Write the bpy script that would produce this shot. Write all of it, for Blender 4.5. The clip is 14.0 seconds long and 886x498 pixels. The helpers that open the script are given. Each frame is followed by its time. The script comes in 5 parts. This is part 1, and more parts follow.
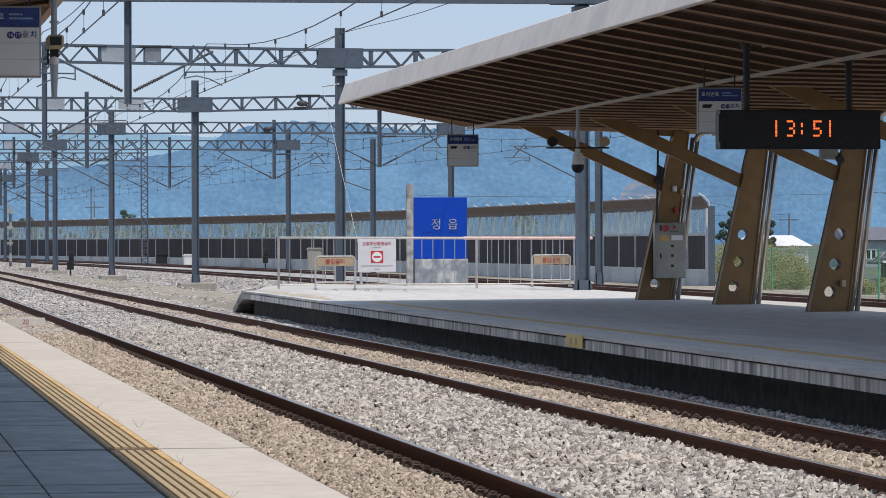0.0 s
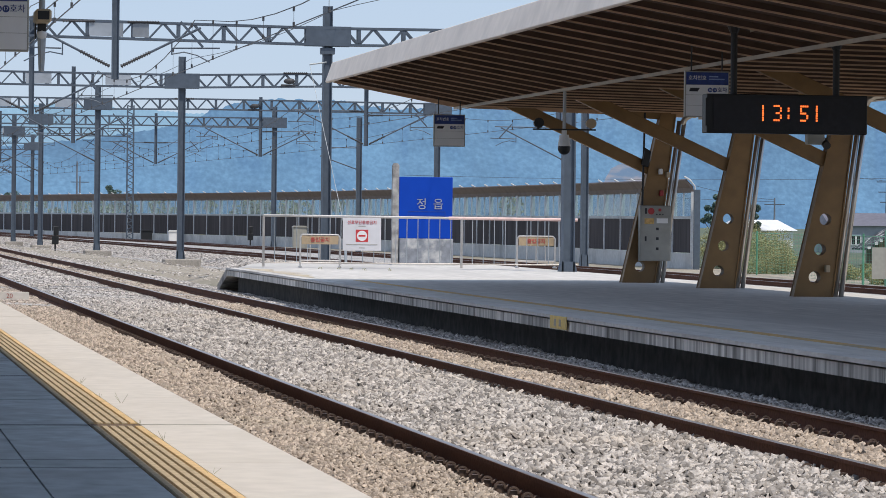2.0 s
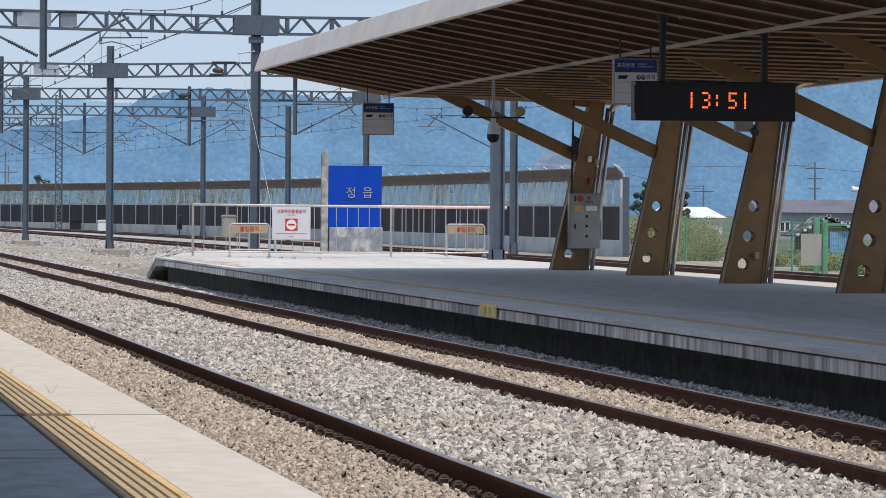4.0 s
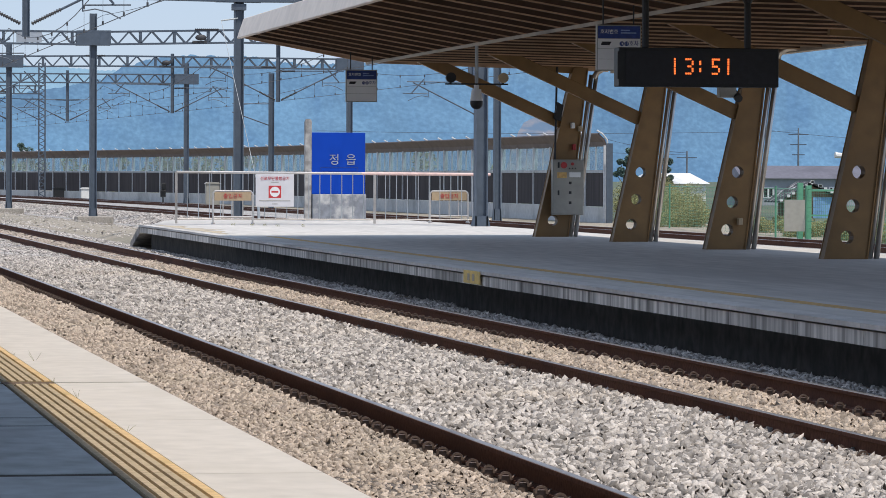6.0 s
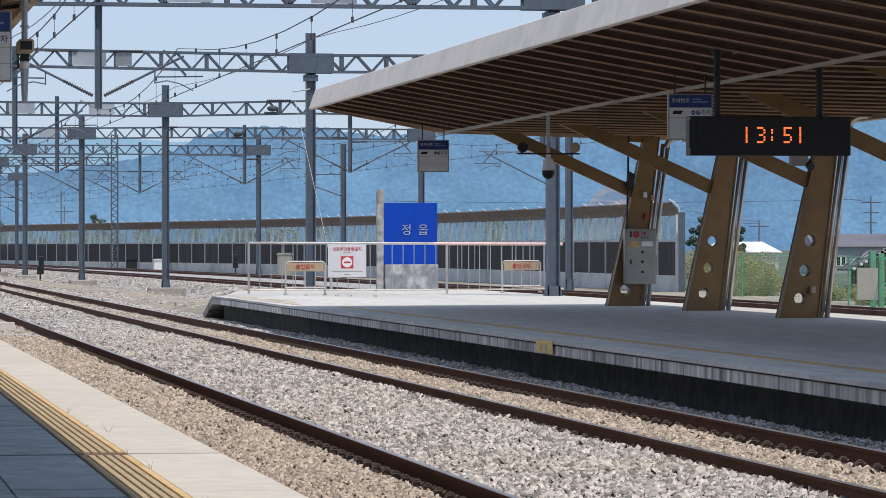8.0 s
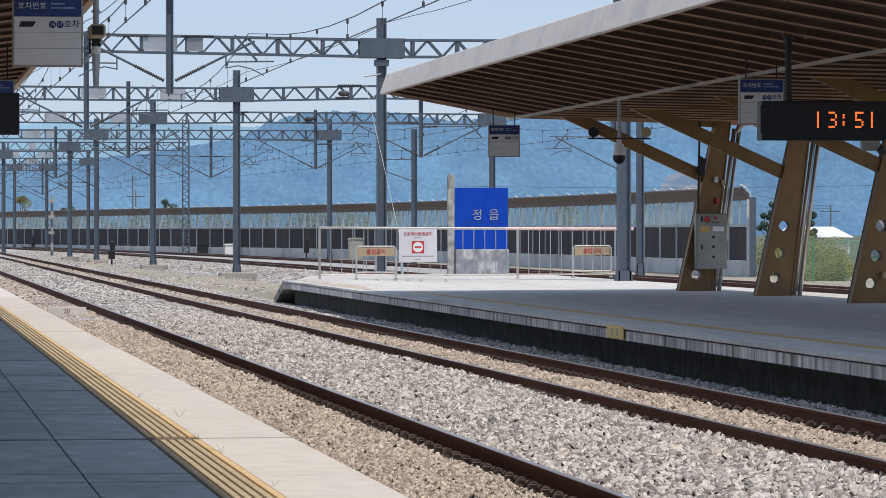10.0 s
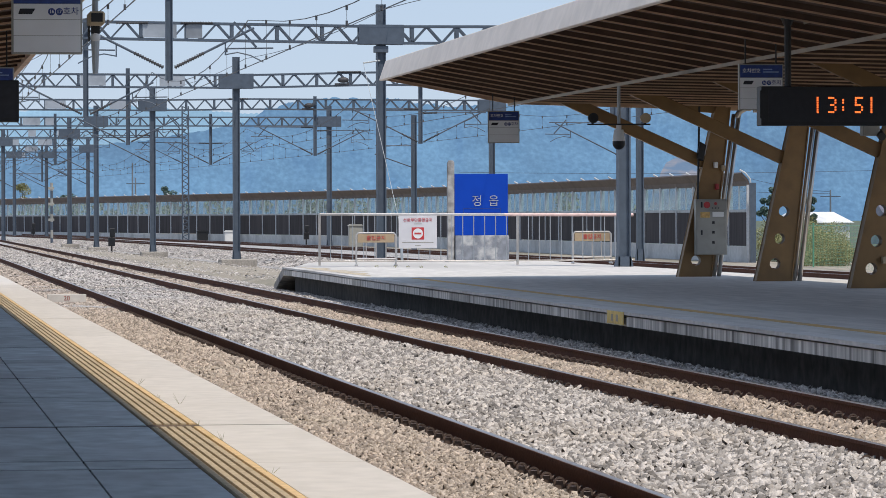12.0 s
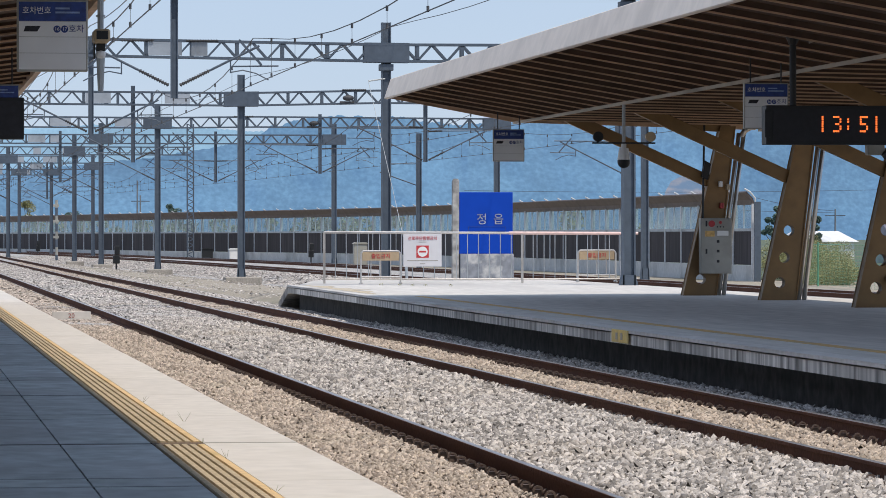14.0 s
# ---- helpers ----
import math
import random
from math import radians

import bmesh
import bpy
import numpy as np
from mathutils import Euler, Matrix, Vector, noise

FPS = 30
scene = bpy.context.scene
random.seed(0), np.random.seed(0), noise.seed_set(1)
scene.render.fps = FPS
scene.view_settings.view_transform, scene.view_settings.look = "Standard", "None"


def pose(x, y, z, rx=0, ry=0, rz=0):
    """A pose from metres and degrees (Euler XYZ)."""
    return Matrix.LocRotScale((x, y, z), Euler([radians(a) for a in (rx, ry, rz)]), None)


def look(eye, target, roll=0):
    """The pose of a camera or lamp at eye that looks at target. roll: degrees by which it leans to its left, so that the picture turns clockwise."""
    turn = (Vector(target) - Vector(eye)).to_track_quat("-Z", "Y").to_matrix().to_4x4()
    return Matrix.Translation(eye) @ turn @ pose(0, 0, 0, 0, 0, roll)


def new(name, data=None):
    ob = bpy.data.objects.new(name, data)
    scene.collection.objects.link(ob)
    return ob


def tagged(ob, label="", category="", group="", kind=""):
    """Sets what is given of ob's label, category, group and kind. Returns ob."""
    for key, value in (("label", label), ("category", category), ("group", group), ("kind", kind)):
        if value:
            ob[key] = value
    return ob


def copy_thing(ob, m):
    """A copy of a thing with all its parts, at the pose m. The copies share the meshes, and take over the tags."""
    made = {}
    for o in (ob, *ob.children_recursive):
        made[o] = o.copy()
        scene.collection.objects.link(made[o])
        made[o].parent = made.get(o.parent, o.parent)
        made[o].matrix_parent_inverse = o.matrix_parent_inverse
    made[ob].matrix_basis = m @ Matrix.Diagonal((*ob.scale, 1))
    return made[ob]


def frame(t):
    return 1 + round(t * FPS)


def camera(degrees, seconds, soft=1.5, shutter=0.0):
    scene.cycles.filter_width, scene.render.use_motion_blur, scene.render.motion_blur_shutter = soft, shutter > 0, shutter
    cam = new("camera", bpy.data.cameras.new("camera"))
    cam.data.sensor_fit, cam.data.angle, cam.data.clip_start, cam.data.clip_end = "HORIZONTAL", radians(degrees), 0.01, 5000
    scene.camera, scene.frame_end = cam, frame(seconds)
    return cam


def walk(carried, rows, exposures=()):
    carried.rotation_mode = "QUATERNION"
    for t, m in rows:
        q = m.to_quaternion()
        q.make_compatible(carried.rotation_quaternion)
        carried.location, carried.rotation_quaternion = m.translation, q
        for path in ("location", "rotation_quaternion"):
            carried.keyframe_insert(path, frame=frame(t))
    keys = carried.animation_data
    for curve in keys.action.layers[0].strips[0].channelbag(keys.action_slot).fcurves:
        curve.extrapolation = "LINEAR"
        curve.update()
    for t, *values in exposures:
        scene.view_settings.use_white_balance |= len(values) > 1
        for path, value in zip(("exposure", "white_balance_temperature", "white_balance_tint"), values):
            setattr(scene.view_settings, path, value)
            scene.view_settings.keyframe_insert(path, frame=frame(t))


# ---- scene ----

# The camera stands on the platform at the origin; x across the tracks, y along them, z = 0 at the rail heads.
EYE = 1.858
cam = camera(12.674, 14.0, 0.85)
ROWS = [
    (0.0, 8.482, -0.127, -0.183),
    (0.5, 8.508, -0.157, 0.045),
    (1.0, 8.546, -0.237, 0.183),
    (1.5, 8.594, -0.335, 0.485),
    (2.0, 8.699, -0.415, 0.616),
    (2.5, 8.926, -0.479, 0.668),
    (3.0, 9.083, -0.528, 0.578),
    (3.5, 9.418, -0.531, 0.491),
    (4.0, 9.712, -0.574, 0.361),
    (4.2, 9.826, -0.600, 0.332),
    (4.8, 10.03, -0.72, 0.29),
    (5.6, 10.08, -0.95, 0.24),
    (6.0, 9.95, -1.05, 0.22),
    (6.3, 9.756, -1.082, 0.197),
    (6.5, 9.574, -1.090, 0.119),
    (7.0, 9.337, -0.309, 0.112),
    (7.5, 9.144, -0.043, 0.056),
    (8.0, 8.910, -0.048, -0.038),
    (8.5, 8.170, -0.003, -0.096),
    (8.7, 8.10, -0.003, -0.09),
    (10.8, 7.83, -0.418, 0.0),
    (11.0, 7.857, -0.427, -0.007),
    (11.5, 7.956, -0.437, -0.179),
    (12.0, 7.894, -0.462, -0.173),
    (12.5, 7.857, -0.362, -0.183),
    (13.0, 7.834, -0.349, -0.153),
    (13.5, 7.833, -0.262, -0.066),
    (14.0, 7.827, -0.200, -0.040),
]
walk(cam, [(t, pose(0, 0, EYE, 90 + pitch, 0, -yaw) @ pose(0, 0, 0, 0, 0, roll)) for t, yaw, pitch, roll in ROWS],
     [(0.0, -0.06), (1.0, -0.03), (2.0, 0.01), (3.0, 0.02), (4.2, -0.01), (6.4, 0.05), (8.5, 0.02), (14.0, 0.01)])

# ---- light ----
SUN = Vector((1.0, -2.0, 5.0)).normalized()
world = bpy.data.worlds.new("sky")
scene.world = world
world.use_nodes = True
wn = world.node_tree.nodes
sky = wn.new("ShaderNodeTexSky")
sky.sky_type = "NISHITA"
sky.sun_disc = False
sky.sun_elevation = math.asin(SUN.z)
sky.sun_rotation = math.atan2(SUN.x, SUN.y)
sky.air_density, sky.dust_density, sky.ozone_density = 0.8, 0.3, 1.0
haze = wn.new("ShaderNodeMix")  # a humid summer sky: the clear blue paled evenly by haze
haze.data_type = "RGBA"
haze.inputs["Factor"].default_value = 0.78
haze.inputs["B"].default_value = (3.02, 3.74, 5.08, 1)
world.node_tree.links.new(sky.outputs[0], haze.inputs["A"])
world.node_tree.links.new(haze.outputs["Result"], wn["Background"].inputs[0])
wn["Background"].inputs[1].default_value = 0.15
sun = new("sun", bpy.data.lights.new("sun", "SUN"))
sun.data.energy, sun.data.angle, sun.data.color = 3.3, radians(0.6), (1.0, 0.92, 0.82)
sun.matrix_world = look(SUN * 50, (0, 0, 0))


# ---- materials ----
def ramp(nt, fac, stops):
    r = nt.nodes.new("ShaderNodeValToRGB")
    el = r.color_ramp.elements
    while len(el) < len(stops):
        el.new(0.5)
    for e, (p, c) in zip(el, stops):
        e.position, e.color = p, (*c, 1)
    nt.links.new(fac, r.inputs[0])
    return r.outputs[0]


def noise_tex(nt, scale, detail=6, stretch=None):
    g = nt.nodes.new("ShaderNodeNewGeometry")
    m = nt.nodes.new("ShaderNodeMapping")
    m.inputs["Scale"].default_value = stretch or (1, 1, 1)
    nt.links.new(g.outputs["Position"], m.inputs[0])
    n = nt.nodes.new("ShaderNodeTexNoise")
    n.inputs["Scale"].default_value, n.inputs["Detail"].default_value = scale, detail
    nt.links.new(m.outputs[0], n.inputs["Vector"])
    return n.outputs["Fac"]


def mat(name, colour, rough=0.7, metal=0.0, big=0.6, fine=14.0, vary=0.25, bump=0.15, stain=None, stretch=None, pieces=0.0, islands=0.0, trodden=False):
    """A surface of one base colour with grain at two sizes, worn patches of the stain colour, and bump."""
    m = bpy.data.materials.new(name)
    m.use_nodes = True
    nt = m.node_tree
    b = nt.nodes["Principled BSDF"]
    b.inputs["Roughness"].default_value, b.inputs["Metallic"].default_value = rough, metal
    stain = stain or tuple(c * 0.55 for c in colour)
    a = noise_tex(nt, big, 8, stretch)
    f = noise_tex(nt, fine, 4, stretch if trodden else None)  # trodden: grain drawn out along the platform
    lo, hi = tuple(c * (1 - vary) for c in colour), tuple(min(1, c * (1 + vary)) for c in colour)
    c1 = ramp(nt, f, [(0.3, lo), (0.7, hi)])
    mask = ramp(nt, a, [(0.5, (0, 0, 0)), (0.72, (1, 1, 1))])
    mix = nt.nodes.new("ShaderNodeMix")
    mix.data_type = "RGBA"
    nt.links.new(mask, mix.inputs["Factor"])
    nt.links.new(c1, mix.inputs["A"])
    mix.inputs["B"].default_value = (*stain, 1)
    out = mix.outputs["Result"]
    if pieces or islands:
        info = nt.nodes.new("ShaderNodeObjectInfo").outputs["Random"] if pieces else nt.nodes.new("ShaderNodeNewGeometry").outputs["Random Per Island"]
        s = pieces or islands
        tone = ramp(nt, info, [(0.0, (1 - s,) * 3), (1.0, (1 + s,) * 3)])
        mul = nt.nodes.new("ShaderNodeMix")
        mul.data_type, mul.blend_type = "RGBA", "MULTIPLY"
        mul.inputs["Factor"].default_value = 1
        nt.links.new(out, mul.inputs["A"])
        nt.links.new(tone, mul.inputs["B"])
        out = mul.outputs["Result"]
    nt.links.new(out, b.inputs["Base Color"])
    if bump:
        bp = nt.nodes.new("ShaderNodeBump")
        bp.inputs["Strength"].default_value, bp.inputs["Distance"].default_value = bump, 0.02
        nt.links.new(f, bp.inputs["Height"])
        nt.links.new(bp.outputs[0], b.inputs["Normal"])
    return m


def glow(name, colour, strength):
    m = bpy.data.materials.new(name)
    m.use_nodes = True
    b = m.node_tree.nodes["Principled BSDF"]
    b.inputs["Base Color"].default_value = (*[c * 0.2 for c in colour], 1)
    b.inputs["Emission Color"].default_value, b.inputs["Emission Strength"].default_value = (*colour, 1), strength
    return m


STONE = mat("ballast stone", (0.425, 0.39, 0.36), 0.85, fine=40, vary=0.25, bump=0.3, islands=0.6, big=0.25, stain=(0.44, 0.385, 0.33))
STONE_WARM = mat("dusty ballast stone", (0.44, 0.365, 0.30), 0.9, fine=40, vary=0.25, bump=0.3, islands=0.45, big=0.5, stain=(0.43, 0.365, 0.295))
# this near bed is painted dark for the shade in gaps between stones
BED_SHADED = mat("ballast bed", (0.115, 0.098, 0.085), 0.95, fine=22, vary=0.5, bump=1.0, big=0.4)
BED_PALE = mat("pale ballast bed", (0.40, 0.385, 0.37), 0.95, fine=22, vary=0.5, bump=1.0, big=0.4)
EARTH = mat("dry ground", (0.33, 0.29, 0.23), 0.95, fine=6, vary=0.35, bump=0.6, big=0.08, stain=(0.2, 0.19, 0.14))
RUST = mat("rusted rail steel", (0.118, 0.055, 0.036), 0.9, 0.0, fine=30, vary=0.3, big=0.8, stain=(0.085, 0.04, 0.03))
RUST.node_tree.nodes["Principled BSDF"].inputs["Specular IOR Level"].default_value = 0.15
RAIL_TOP = mat("worn rail head", (0.45, 0.42, 0.40), 0.35, 0.8, fine=20, vary=0.15, bump=0.02, big=0.5, stain=(0.3, 0.25, 0.22))
CLIP = mat("rusty spring steel", (0.15, 0.105, 0.082), 0.7, 0.2, bump=0.05)
SLEEPER = mat("sleeper concrete", (0.36, 0.33, 0.29), 0.9, fine=12)
COPING = mat("pale coping concrete", (0.62, 0.575, 0.52), 0.85, fine=6, vary=0.07, bump=0.08, big=0.7, stain=(0.55, 0.505, 0.445), stretch=(1, 0.7, 1), pieces=0.05, trodden=True)
PAVING = mat("grey blue paving", (0.44, 0.49, 0.505), 0.75, fine=5, vary=0.22, bump=0.12, big=0.8, stain=(0.36, 0.375, 0.39), stretch=(1, 0.6, 1), pieces=0.10, trodden=True)
TACTILE = mat("worn tan tactile rib", (0.47, 0.37, 0.235), 0.8, fine=14, vary=0.18, big=0.9, stain=(0.36, 0.28, 0.17))
TACTILE_EDGE = mat("yellow tactile margin", (0.70, 0.49, 0.25), 0.8, fine=14, vary=0.15, big=1.5, stain=(0.56, 0.40, 0.18))
GRIME = mat("grimy groove", (0.15, 0.10, 0.06), 0.95)
PLATFORM = mat("platform concrete", (0.57, 0.545, 0.51), 0.9, fine=5, vary=0.12, big=0.35, stain=(0.48, 0.46, 0.435), stretch=(1, 0.14, 1), trodden=True)
FASCIA = mat("stained edge concrete", (0.60, 0.575, 0.535), 0.9, fine=5, vary=0.36, big=2.9, stain=(0.10, 0.094, 0.085), stretch=(1, 1.5, 0.11), pieces=0.25, trodden=True)
EDGE_CAP = mat("pale edge cap concrete", (0.62, 0.595, 0.565), 0.9, fine=6, vary=0.12, big=0.8, stain=(0.42, 0.40, 0.375), stretch=(1, 0.4, 1), pieces=0.08)
RAMP = mat("mouldy end concrete", (0.30, 0.28, 0.25), 0.9, fine=5, vary=0.4, big=1.6, stain=(0.09, 0.085, 0.078))
# near-black concrete with uneven tone, for platform bodies and joint filler
DARK = mat("mottled dark concrete", (0.06, 0.054, 0.048), 0.95, fine=5, vary=0.5, big=1.1, stretch=(1, 1, 0.4))
LINE = mat("yellow line paint", (0.64, 0.41, 0.15), 0.8, fine=20, vary=0.2, big=1.5, stain=(0.4, 0.36, 0.25))
ROOF_EDGE = mat("grey white roof edge", (0.84, 0.745, 0.655), 0.7, fine=3, vary=0.06, bump=0.02, big=0.9, stain=(0.72, 0.64, 0.565))
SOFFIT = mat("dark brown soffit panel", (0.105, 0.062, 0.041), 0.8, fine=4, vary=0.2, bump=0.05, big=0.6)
# paler than the soffit: light bounced from below is put into this brown
PURLIN = mat("brown paint with bounce light", (0.56, 0.36, 0.225), 0.55, fine=5, vary=0.12, bump=0.03, big=0.7)
TRIM = mat("beige painted steel", (0.42, 0.35, 0.27), 0.5, fine=6, vary=0.1, bump=0.03)
BRONZE = mat("bronze painted steel", (0.245, 0.14, 0.05), 0.55, 0.0, fine=4, vary=0.12, bump=0.03, big=0.8, stain=(0.19, 0.11, 0.042))
STEEL = mat("galvanised blue grey steel", (0.085, 0.11, 0.145), 0.55, 0.1, fine=5, vary=0.12, bump=0.03, big=0.7, stain=(0.065, 0.085, 0.115))
PALE_STEEL = mat("pale galvanised steel", (0.42, 0.45, 0.47), 0.5, 0.4, fine=8, vary=0.1, bump=0.02)
PIPE = mat("stainless pipe", (0.55, 0.52, 0.48), 0.3, 0.9, fine=6, vary=0.1, bump=0.01)
PALE_PLATE = mat("pale weathered plate", (0.36, 0.40, 0.45), 0.5, fine=3, vary=0.06, bump=0.02)
UPRIGHT = mat("pale painted upright", (0.60, 0.62, 0.64), 0.6, fine=8, vary=0.1, bump=0.02, stain=(0.45, 0.46, 0.47))
WIRE = mat("weathered wire", (0.10, 0.10, 0.105), 0.6, 0.4, bump=0)
INSUL = mat("dark insulator", (0.05, 0.05, 0.055), 0.6, bump=0)
BLUE = mat("blue sign paint", (0.004, 0.055, 0.42), 0.6, fine=2, vary=0.06, bump=0.01, big=0.5, stain=(0.004, 0.05, 0.38))
BLUE.node_tree.nodes["Principled BSDF"].inputs["Specular IOR Level"].default_value = 0.15
NAVY = mat("navy sign face", (0.02, 0.05, 0.22), 0.4, bump=0)
WHITE = mat("white sign face", (0.80, 0.80, 0.79), 0.5, fine=3, vary=0.04, bump=0, stain=(0.72, 0.72, 0.70))
INK = mat("black print", (0.02, 0.02, 0.025), 0.6, bump=0)
RED = mat("red print", (0.55, 0.045, 0.05), 0.5, bump=0)
BLACK = mat("black housing", (0.012, 0.013, 0.015), 0.5, fine=5, bump=0.02)
GREY_BOX = mat("grey enamel", (0.36, 0.35, 0.31), 0.45, fine=5, vary=0.08, bump=0.02)
STAINLESS = mat("stainless rail", (0.62, 0.58, 0.54), 0.3, 0.75, fine=9, vary=0.08, bump=0.01)
PINK = mat("sun bleached red pipe", (0.78, 0.55, 0.50), 0.45, fine=6, vary=0.1, bump=0.02, stain=(0.8, 0.66, 0.62))
CREAM = mat("cream enamel", (0.54, 0.42, 0.27), 0.55, fine=6, vary=0.08, bump=0.02)
WALL_PANEL = mat("dark absorber panel", (0.036, 0.031, 0.034), 0.9, fine=5, vary=0.45, big=1.1, stain=(0.06, 0.053, 0.056), stretch=(1, 1, 0.08), pieces=0.25, trodden=True)
WALL_BASE = mat("wall foot concrete", (0.56, 0.56, 0.55), 0.9, fine=4, vary=0.1, big=0.4)
WALL_CAP = mat("brown wall cap", (0.10, 0.075, 0.066), 0.6, fine=3, vary=0.2, big=1.0)
GREEN = mat("green fence paint", (0.12, 0.36, 0.22), 0.5, fine=8, vary=0.1, bump=0.02)
LEAF = mat("summer leaves", (0.30, 0.30, 0.135), 0.7, fine=3, vary=0.18, bump=0, islands=0.2, big=0.4, stain=(0.16, 0.155, 0.06))
# haze before the far trees is mixed into this dark green
LEAF_HAZED = mat("hazed dark leaves", (0.10, 0.155, 0.13), 0.7, fine=3, vary=0.3, bump=0, islands=0.5, big=0.4)
BARK = mat("bark", (0.10, 0.075, 0.055), 0.9)
FIELD = mat("hazy green fields", (0.085, 0.11, 0.075), 0.95, fine=0.5, vary=0.3, bump=0.0, big=0.03, stain=(0.16, 0.17, 0.08))
TIN = mat("grey sheet roof", (0.15, 0.145, 0.175), 0.6, fine=3, vary=0.12, big=0.3)
SIDING = mat("grey siding", (0.35, 0.37, 0.40), 0.7, fine=2, vary=0.08, big=0.3)
WHITE_ROOF = mat("white sheet roof", (0.75, 0.75, 0.74), 0.5, fine=2, vary=0.05, big=0.3)
BRICKY = mat("reddish brick", (0.30, 0.15, 0.10), 0.85, fine=8, vary=0.2)
TARP = mat("blue tarpaulin", (0.22, 0.42, 0.68), 0.5, fine=3, vary=0.1)
LED_RED = glow("amber diode", (1.0, 0.17, 0.035), 1.7)
GLASS = bpy.data.materials.new("clear acrylic")
GLASS.use_nodes = True
gt = GLASS.node_tree
gt.nodes.clear()
go, gm, gtr, ggl = gt.nodes.new("ShaderNodeOutputMaterial"), gt.nodes.new("ShaderNodeMixShader"), gt.nodes.new("ShaderNodeBsdfTransparent"), gt.nodes.new("ShaderNodeBsdfGlossy")
gtr.inputs[0].default_value = (0.72, 0.84, 0.87, 1)
ggl.inputs["Roughness"].default_value = 0.4
gm.inputs[0].default_value = 0.25
gt.links.new(gtr.outputs[0], gm.inputs[1])
gt.links.new(ggl.outputs[0], gm.inputs[2])
gt.links.new(gm.outputs[0], go.inputs[0])


# ---- mesh tools ----
def box(bm, x0, y0, z0, x1, y1, z1):
    v = [bm.verts.new((x, y, z)) for z in (z0, z1) for x, y in ((x0, y0), (x1, y0), (x1, y1), (x0, y1))]
    for f in ((3, 2, 1, 0), (4, 5, 6, 7), (0, 1, 5, 4), (1, 2, 6, 5), (2, 3, 7, 6), (3, 0, 4, 7)):
        bm.faces.new([v[i] for i in f])
    return v


def tube(bm, p, q, r, n=6, r2=None):
    """A closed round bar from p to q."""
    p, q = Vector(p), Vector(q)
    d = (q - p).normalized()
    a = d.orthogonal().normalized()
    b = d.cross(a)
    rings = []
    for c, rr in ((p, r), (q, r if r2 is None else r2)):
        rings.append([bm.verts.new(c + rr * (math.cos(k * math.tau / n) * a + math.sin(k * math.tau / n) * b)) for k in range(n)])
    for k in range(n):
        bm.faces.new((rings[0][k], rings[0][(k + 1) % n], rings[1][(k + 1) % n], rings[1][k]))
    bm.faces.new(rings[0][::-1])
    bm.faces.new(rings[1])


def bar(bm, p, q, w, h):
    """A square bar from p to q: w across, h upright."""
    p, q = Vector(p), Vector(q)
    d = (q - p).normalized()
    s = d.cross(Vector((0, 0, 1)))
    s = s.normalized() if s.length > 1e-3 else Vector((1, 0, 0))
    u = s.cross(d).normalized()
    v = [bm.verts.new(c + i * w / 2 * s + j * h / 2 * u) for c in (p, q) for i, j in ((-1, -1), (1, -1), (1, 1), (-1, 1))]
    for f in ((3, 2, 1, 0), (4, 5, 6, 7), (0, 1, 5, 4), (1, 2, 6, 5), (2, 3, 7, 6), (3, 0, 4, 7)):
        bm.faces.new([v[i] for i in f])


def prism(bm, poly, a, b, axis="y"):
    """A polygon drawn across one axis, pulled from a to b along it."""
    put = {"y": lambda u, w, c: (u, c, w), "x": lambda u, w, c: (c, u, w), "z": lambda u, w, c: (u, w, c)}[axis]
    r0 = [bm.verts.new(put(u, w, a)) for u, w in poly]
    r1 = [bm.verts.new(put(u, w, b)) for u, w in poly]
    n = len(poly)
    for k in range(n):
        bm.faces.new((r0[k], r0[(k + 1) % n], r1[(k + 1) % n], r1[k]))
    bm.faces.new(r0[::-1])
    bm.faces.new(r1)


def sweep(bm, pts, r, n=5):
    """One bent round bar through all the points."""
    pts = [Vector(p) for p in pts]
    rings = []
    side = (pts[1] - pts[0]).orthogonal().normalized()
    for i, p in enumerate(pts):
        d = (pts[min(i + 1, len(pts) - 1)] - pts[max(i - 1, 0)]).normalized()
        a = (side - side.dot(d) * d).normalized()
        b = d.cross(a)
        side = a
        rings.append([bm.verts.new(p + r * (math.cos(k * math.tau / n) * a + math.sin(k * math.tau / n) * b)) for k in range(n)])
    for r0, r1 in zip(rings, rings[1:]):
        for k in range(n):
            bm.faces.new((r0[k], r0[(k + 1) % n], r1[(k + 1) % n], r1[k]))
    bm.faces.new(rings[0][::-1])
    bm.faces.new(rings[-1])


def link(name, bm, material, smooth=False, bevel=0.0):
    if bevel:
        bmesh.ops.bevel(bm, geom=bm.edges[:], offset=bevel, segments=1, affect="EDGES")
    bmesh.ops.recalc_face_normals(bm, faces=bm.faces[:])
    me = bpy.data.meshes.new(name)
    bm.to_mesh(me)
    bm.free()
    me.materials.append(material)
    if smooth:
        me.shade_smooth()
    return new(name, me)


def part(name, bm, material, parent, label="", smooth=False, bevel=0.0):
    ob = link(name, bm, material, smooth, bevel)
    ob.parent = parent
    return tagged(ob, label)


def thing(name, label, category, at=(0, 0, 0), group="", kind="", turn=0.0):
    ob = new(name)
    ob.matrix_world = pose(*at, 0, 0, turn)
    ob.empty_display_size = 0.2
    return tagged(ob, label, category, group, kind)


